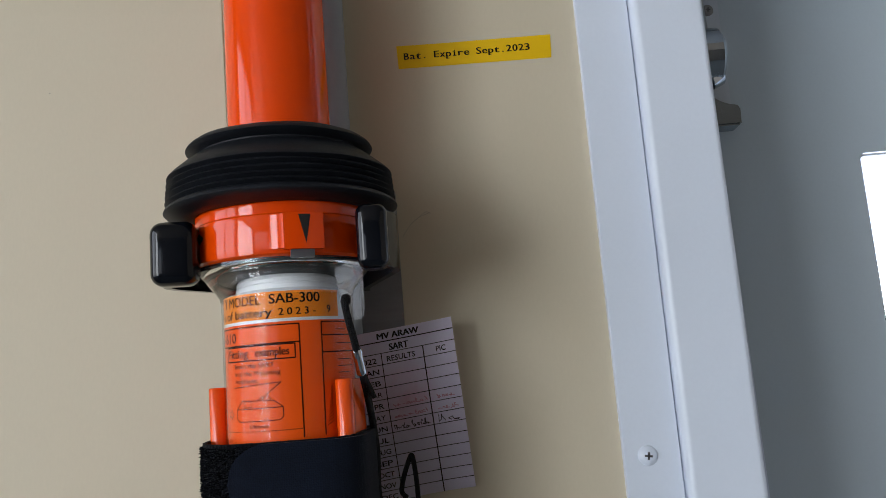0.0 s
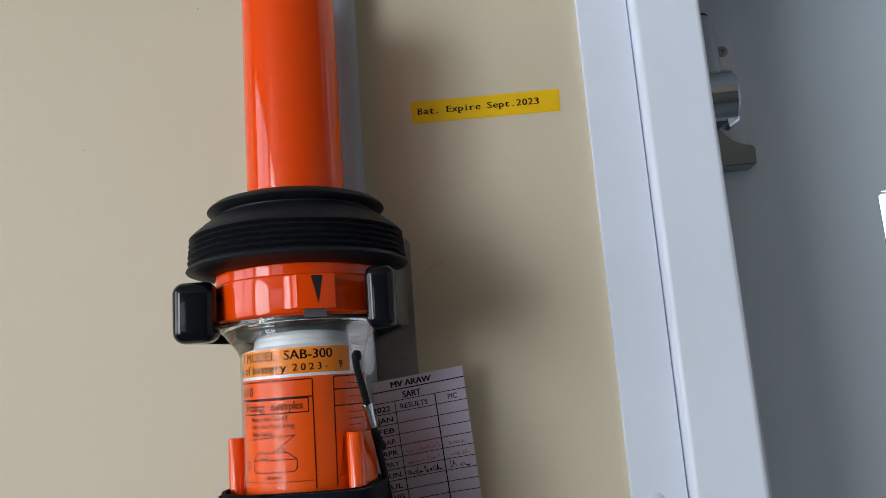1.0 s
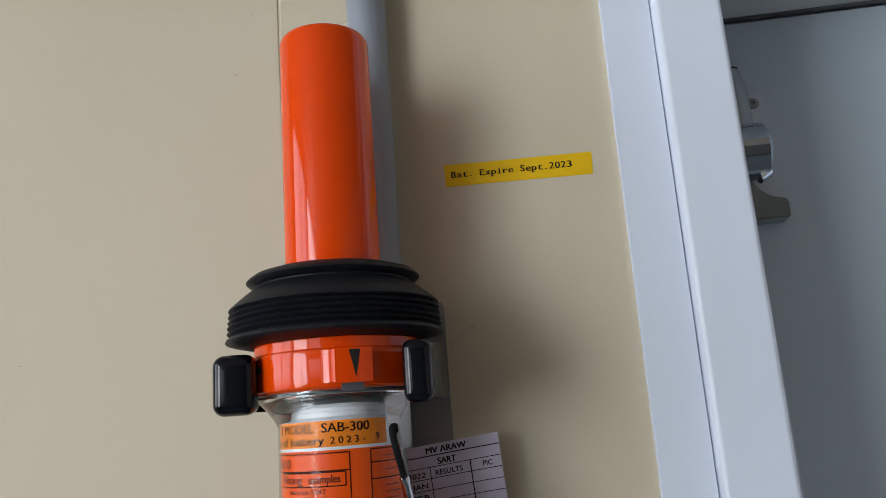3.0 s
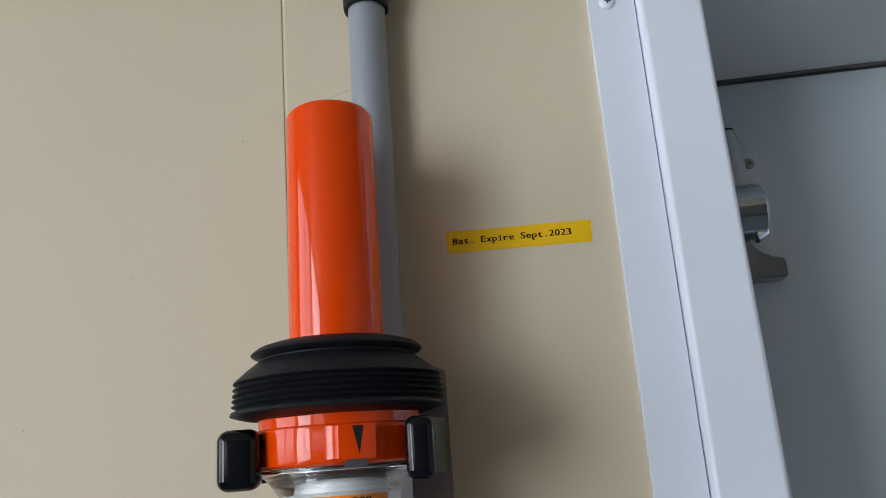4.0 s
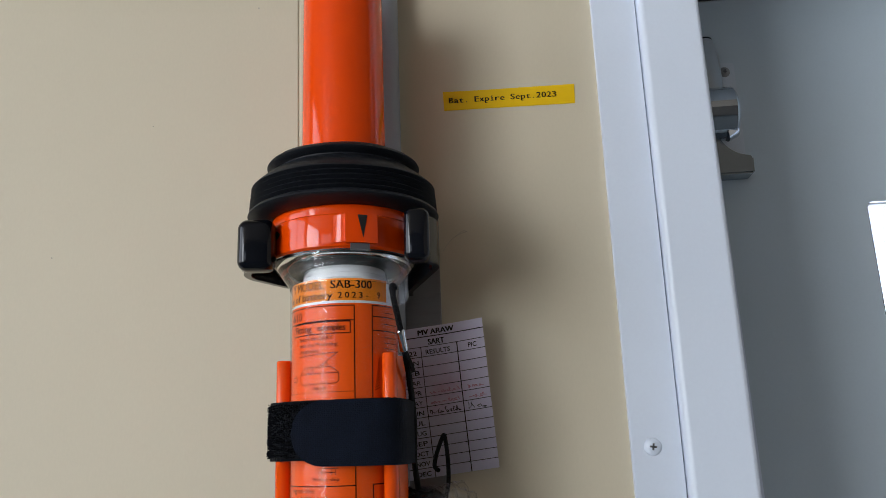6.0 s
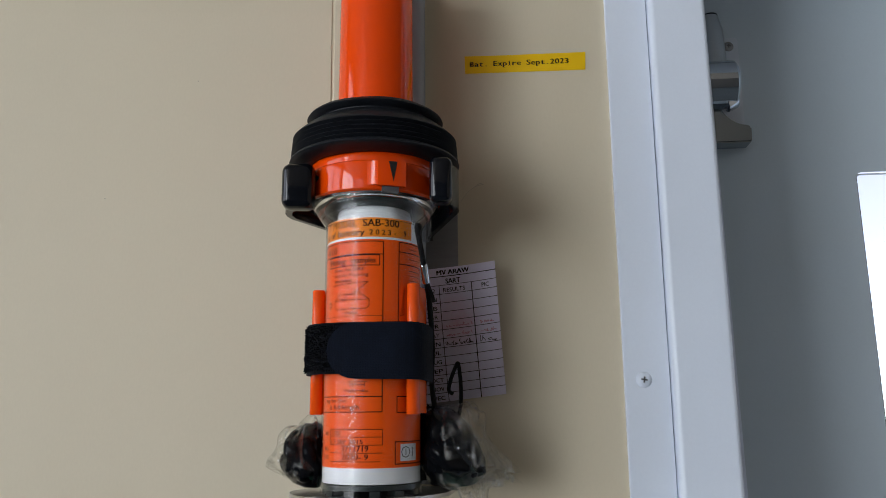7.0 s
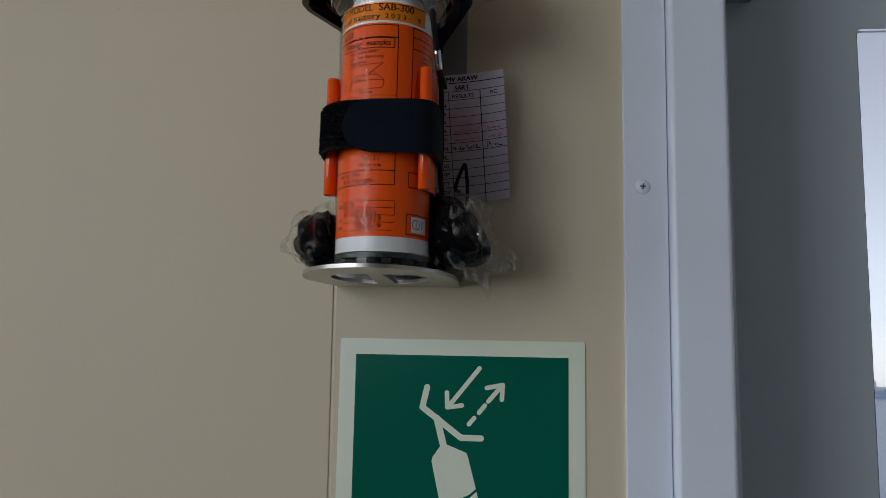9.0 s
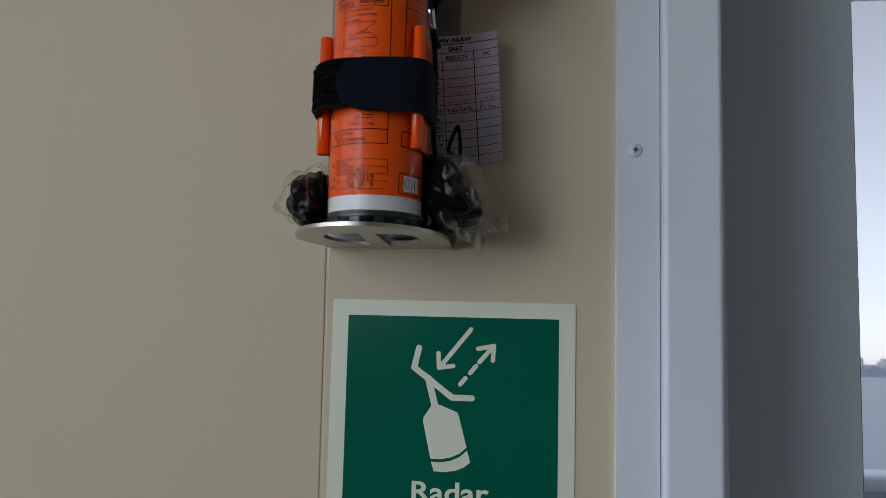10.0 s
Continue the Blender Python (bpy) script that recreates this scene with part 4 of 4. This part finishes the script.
card_print(strong("MV ARAW", -0.0355, -0.0158, -0.80 * RH, 0.0028, 0.0, 0.00036), INK, "lettering")
card_print(strong("SART", -0.0305, -0.0215, -1.85 * RH, 0.0029, 0.010, 0.00022), INK, "lettering")
card_print(word("RESULTS", -0.0322, -0.0190, -2.80 * RH, 0.0024, 0.014), INK, "lettering")
card_print(word("PIC", -0.0090, -0.0045, -2.75 * RH, 0.0024, 0.014), INK, "lettering")
card_print(word("2022", -0.0455, -0.0370, -2.80 * RH, 0.0024, 0.014), INK, "lettering")
for i, month in enumerate("JAN FEB MAR APR MAY JUN JUL AUG SEP OCT NOV DEC".split()):
    card_print(word(month, -0.0440, -0.0365, -(3.78 + i) * RH, 0.0023, 0.012), INK, "lettering")
random.seed(8)


def scrawl(u0, u1, v, high, n):
    """A hurried word: joined uneven strokes with gaps."""
    out, u = [], u0
    step = (u1 - u0) / n
    while u < u1:
        pts, size = [], random.choice((0.45, 0.5, 0.6, 1.0))
        for k in range(random.randint(3, 6)):
            pts.append((u + random.uniform(0.0, 1.5) * step, v + high * size * random.uniform(0.0, 1.0)))
        pts.append((u + 1.6 * step, v + high * 0.15))
        out += stroke(pts, 0.00032, False)
        u += step * random.choice((1.1, 1.3, 1.3, 2.0))
    return join(*out)


for row in (6, 7):
    card_print(scrawl(-0.0325, -0.0175, -(row + 0.82) * RH, 0.0026, 15), RED_INK, "handwriting")
    card_print(scrawl(-0.0120, -0.0040, -(row + 0.82) * RH, 0.0034, 6), RED_INK, "handwriting")
card_print(scrawl(-0.0335, -0.0170, -8.85 * RH, 0.0034, 20), DARK_INK, "handwriting")
card_print(scrawl(-0.0125, -0.0045, -8.95 * RH, 0.0050, 4), INK, "handwriting")

# ---------------------------------------------------------------- yellow tape on the wall
tape = thing("label_tape", (0.046, 0.0, 1.70), "yellow adhesive label tape with a battery date on the beige wall", "label")
bm = prism([(0.0070, 1.6955), (0.0250, 1.6952), (0.0850, 1.6942), (0.0855, 1.7065), (0.0300, 1.7072), (0.0066, 1.7078)], -0.0003, 0.0)
strip = part("strip", bm, YELLOW, tape)
PITCH = 0.00309
for text, first in (("Bat.", 0), ("Expire", 5), ("Sept.2023", 12)):
    glyphs = []
    for i, c in enumerate(text):
        mid, tall = 0.0034 + (first + i + 0.45) * PITCH, 0.0035
        one = letters(c)
        natural = (max(p.co.x for p in one.verts) - min(p.co.x for p in one.verts)) / CAP * tall
        one.free()
        half = min(0.00134, max(natural * 0.5, 0.00122 if c not in ".i" else 0.0))
        for shift in (-0.00013, 0.0, 0.00013):
            glyphs.append(word(c, mid - half + shift, mid + half + shift, 0.0046, tall))
        if c in "ip":
            glyphs.append(bar(bmesh.new(), mid - 0.0009, 0.00705 if c == "i" else 0.0036, mid + (0.0001 if c == "i" else 0.0002), 0.00705 if c == "i" else 0.0036, 0.00038))
        if c == "i":
            glyphs.append(bar(bmesh.new(), mid - 0.0009, 0.0048, mid + 0.0009, 0.0048, 0.00038))
    part("lettering", lay(join(*glyphs), (0.0066, -0.00042, 1.6955), (0.9998, 0, -0.012), (0.012, 0, 0.9998)), INK, strip, smooth=0)

# ---------------------------------------------------------------- safety sign
sign = thing("safety_sign", (0.0, 0.0, 1.20), "green safety sign with pale border stuck on the beige wall", "sign")
board = part("board", prism(round_rect(-0.0750, 0.0752, 1.2000, 1.4005, 0.0008, 2), -0.0008, 0.0, 0.0002), GLOW, sign, "pale green border sheet")
field = part("field", prism([(-0.0650, 1.2100), (0.0651, 1.2100), (0.0651, 1.3908), (-0.0650, 1.3908)], -0.00095, -0.0006), GREEN, sign, "green printed field")


LIFT = [0]


def symbol(bms):
    LIFT[0] += 1
    for i, one in enumerate(bms):
        for v in one.verts:
            v.co = Vector((v.co.x, -0.00102 - 0.00002 * i - 0.00001 * LIFT[0], v.co.y))
    bm = join(*bms)
    return part("symbol", bm, GLOW, field, smooth=0)


symbol(stroke([(0.0115, 1.3835), (-0.0070, 1.3603)], 0.0027))
symbol(stroke([(-0.0082, 1.3685), (-0.0078, 1.3597), (0.0010, 1.3610)], 0.0027))
symbol(stroke([(0.0250, 1.3730), (0.0170, 1.3638)], 0.0027))
symbol(stroke([(0.0160, 1.3718), (0.0257, 1.3738), (0.0252, 1.3650)], 0.0027))
symbol(stroke([(0.0115, 1.3570), (0.0150, 1.3613)], 0.0027))
symbol(stroke([(0.0055, 1.3500), (0.0086, 1.3537)], 0.0027))
symbol(stroke([(-0.0203, 1.3715), (-0.0230, 1.3595), (0.0008, 1.3418), (0.0128, 1.3418)], 0.0037))
symbol(stroke([(-0.0140, 1.3530), (-0.0095, 1.3360)], 0.0042))


def blob(points):
    bm = bmesh.new()
    bm.faces.new([bm.verts.new((x, z, 0)) for x, z in points])
    return bm


symbol([blob([(-0.0168, 1.3275), (-0.0162, 1.3300), (-0.0120, 1.3362), (-0.0100, 1.3378), (-0.0066, 1.3372), (0.0042, 1.3330), (0.0050, 1.3312), (0.0102, 1.3122), (0.0060, 1.3085), (0.0000, 1.3058), (-0.0060, 1.3047), (-0.0117, 1.3050)])])
symbol([blob([(0.0105, 1.3105), (0.0126, 1.3035), (0.0090, 1.3005), (0.0040, 1.2983), (-0.0030, 1.2972), (-0.0095, 1.2975), (-0.0112, 1.3032), (-0.0060, 1.3029), (0.0000, 1.3038), (0.0060, 1.3064)])])
part("lettering", lay(join(word("Radar", -0.0226, 0.0242, 1.2795, 0.0115, 0.020)), (0, -0.00105, 0), (1, 0, 0), (0, 0, 1)), GLOW, field, smooth=0)

# ---------------------------------------------------------------- safety cord, hank and bag
cord = part("lanyard", tube([(-0.0120, -0.0868, 1.5725), (-0.0124, -0.0905, 1.5718), (-0.0118, -0.0905, 1.5660), (-0.0107, -0.0865, 1.5580), (-0.0097, -0.0813, 1.5483), (-0.0088, -0.0770, 1.5400),
                             (-0.0086, -0.0680, 1.5300), (-0.0100, -0.0470, 1.5120), (-0.0110, -0.0430, 1.4950), (-0.0095, -0.0450, 1.4830), (-0.0070, -0.0480, 1.4700)], 0.0014), CORD, sart, "thin black safety cord")
part("lanyard", tube([(-0.0116, -0.0895, 1.5620), (-0.0102, -0.0845, 1.5530), (-0.0090, -0.0805, 1.5450), (-0.0066, -0.0770, 1.5375), (-0.0058, -0.0750, 1.5345)], 0.0010), CORD, sart)
bm = revolve([(0.0001, -0.0052), (0.0017, -0.0052), (0.0021, -0.0044), (0.0019, -0.0020), (0.0019, 0.0020), (0.0021, 0.0044), (0.0017, 0.0052), (0.0001, 0.0052)], 0, 0, 20)
bm.transform(Matrix.Translation((-0.0097, -0.0813, 1.5483)) @ Matrix.Rotation(radians(24), 4, "X") @ Matrix.Rotation(radians(-5), 4, "Y"))
part("crimp", bm, CHROME, cord, "shiny metal crimp")
part("loop", tube([(-0.0012, -0.0240, 1.4880), (-0.0032, -0.0225, 1.4895), (-0.0034, -0.0218, 1.4920), (-0.0018, -0.0214, 1.4978), (0.0009, -0.0211, 1.5044), (0.0018, -0.0211, 1.5055), (0.0024, -0.0212, 1.5035),
                   (0.0034, -0.0225, 1.4950), (0.0038, -0.0250, 1.4850), (0.0032, -0.0280, 1.4780), (0.0008, -0.0320, 1.4700)], 0.0011), CORD, sart)

hank = thing("cord_hank", (-0.038, -0.030, 1.4375), "coiled black cord packed in the plastic bag on the shelf", "cord")
random.seed(21)


def coil(cx, cy, cz, rx, rz, turns, radius, depth):
    pts = []
    for i in range(turns * 10 + 1):
        a = 2 * math.pi * i / 10
        w = 1 + 0.16 * math.sin(i * 1.7) + random.uniform(-0.10, 0.10)
        pts.append((cx + rx * w * math.cos(a), cy + depth * (i / (turns * 10) - 0.5) + random.uniform(-0.0015, 0.0015), cz + rz * w * math.sin(a)))
    return tube(pts, radius, 8, smooth_steps=3)


part("coil", coil(-0.0020, -0.0440, 1.4560, 0.0075, 0.0100, 10, 0.0019, 0.030), CORD, hank)
part("coil", coil(-0.0390, -0.0270, 1.4530, 0.0440, 0.0105, 6, 0.0017, 0.018), CORD, hank)


bag = thing("plastic_bag", (-0.038, -0.035, 1.4375), "crumpled clear plastic bag round the black cord on the shelf", "bag")


def film(centre, size, pulls, seed, rough, fine=4, waves=(1.3, 2.9, 6.0)):
    """A crumpled bag: sharp folds, with corners pulled out."""
    bm = bmesh.new()
    bmesh.ops.create_icosphere(bm, subdivisions=fine, radius=1.0)
    c, off = Vector(centre), Vector((seed * 7.3, seed * 3.1, seed))
    for v in bm.verts:
        d = v.co.normalized()
        folds = 0.0
        for k, amount in zip(waves, (1.0, 0.55, 0.16)):
            folds += amount * abs(noise.noise(d * k + off * k))
        k = 1.0 + rough * (folds - 0.42)
        p = c + Vector((d.x * size[0], d.y * size[1], d.z * size[2])) * k
        for way, far, tight in pulls:
            w = Vector(way).normalized()
            s = max(0.0, d.dot(w)) ** tight
            p += w * far * s * (1 + 0.7 * noise.noise(d * 6.0 + off))
        if p.z < 1.4386 and p.y > -0.092 and -0.092 < p.x < 0.005:
            p.z = 1.4386
        p.y = min(p.y, -0.0042)
        v.co = p
    return bm


for centre, size, pulls, seed in (((-0.0800, -0.0420, 1.4535), (0.0142, 0.0240, 0.0155), [((0.4, 0, 1), 0.004, 5)], 5.0),
                                  ((-0.0030, -0.0450, 1.4590), (0.0175, 0.0290, 0.0200), [((-0.5, -0.2, 1), 0.005, 5), ((1, -0.3, -0.5), 0.004, 6)], 6.0)):
    part("core", film(centre, size, pulls, seed, 0.30, 5, (0.8, 1.6, 2.6)), BUNDLE, hank, "glossy black wrapped bundle", smooth=60)
for bm in (film((-0.0825, -0.0430, 1.4560), (0.0130, 0.0260, 0.0165), [((-1, -0.35, -0.25), 0.006, 14), ((0.6, -0.3, 1), 0.005, 8)], 1.0, 0.40, 5, (1.1, 2.2, 3.6)),
           film((0.0020, -0.0420, 1.4610), (0.0180, 0.0320, 0.0225), [((1, 0.2, -0.50), 0.022, 12), ((0.45, -0.35, -1), 0.015, 16), ((0.55, 0, 1), 0.003, 8)], 2.0, 0.42, 5, (1.2, 2.6, 4.6)),
           film((0.0100, -0.0300, 1.4520), (0.0120, 0.0200, 0.0130), [((1, 0.1, -0.35), 0.012, 10), ((0.3, -0.5, -1), 0.014, 14)], 3.0, 0.5, 5, (1.2, 2.6, 4.6))):
    part("film", bm, FILM, bag, "thin crinkled clear film", smooth=50)

# ---------------------------------------------------------------- scuffs on the wall
scuffs = thing("scuff_marks", (0.0, 0.0, 1.6), "faint grey scuffs and specks on the beige wall", "scuff")
random.seed(4)
for line, r in (([(0.0030, -0.0001, 1.6085), (0.0070, -0.0001, 1.6140), (0.0120, -0.0001, 1.6178), (0.0172, -0.0001, 1.6195)], 0.00014),
                ([(0.0100, -0.0001, 1.6165), (0.0150, -0.0001, 1.6200), (0.0176, -0.0001, 1.6192)], 0.00017),
                ([(-0.0660, -0.0001, 1.7915), (-0.0560, -0.0001, 1.7970), (-0.0430, -0.0001, 1.8010)], 0.00012)):
    part("scuff", tube(line, r, 6), SPECK, scuffs)
for x, z, r in ((-0.1095, 1.7760, 0.0006), (-0.0995, 1.8130, 0.0004), (-0.236, 1.6190, 0.0005), (-0.176, 1.700, 0.0004)):
    part("speck", revolve([(0.0001, 0.0), (r, 0.0), (r, 0.0003), (0.0001, 0.0003)], 0, 0, 10), SPECK, scuffs).matrix_local = \
        Matrix.Translation(Vector((x, 0.0, z)) - BASE[scuffs.name]) @ Matrix.Rotation(radians(90), 4, "X") @ Matrix.Translation(BASE[scuffs.name])
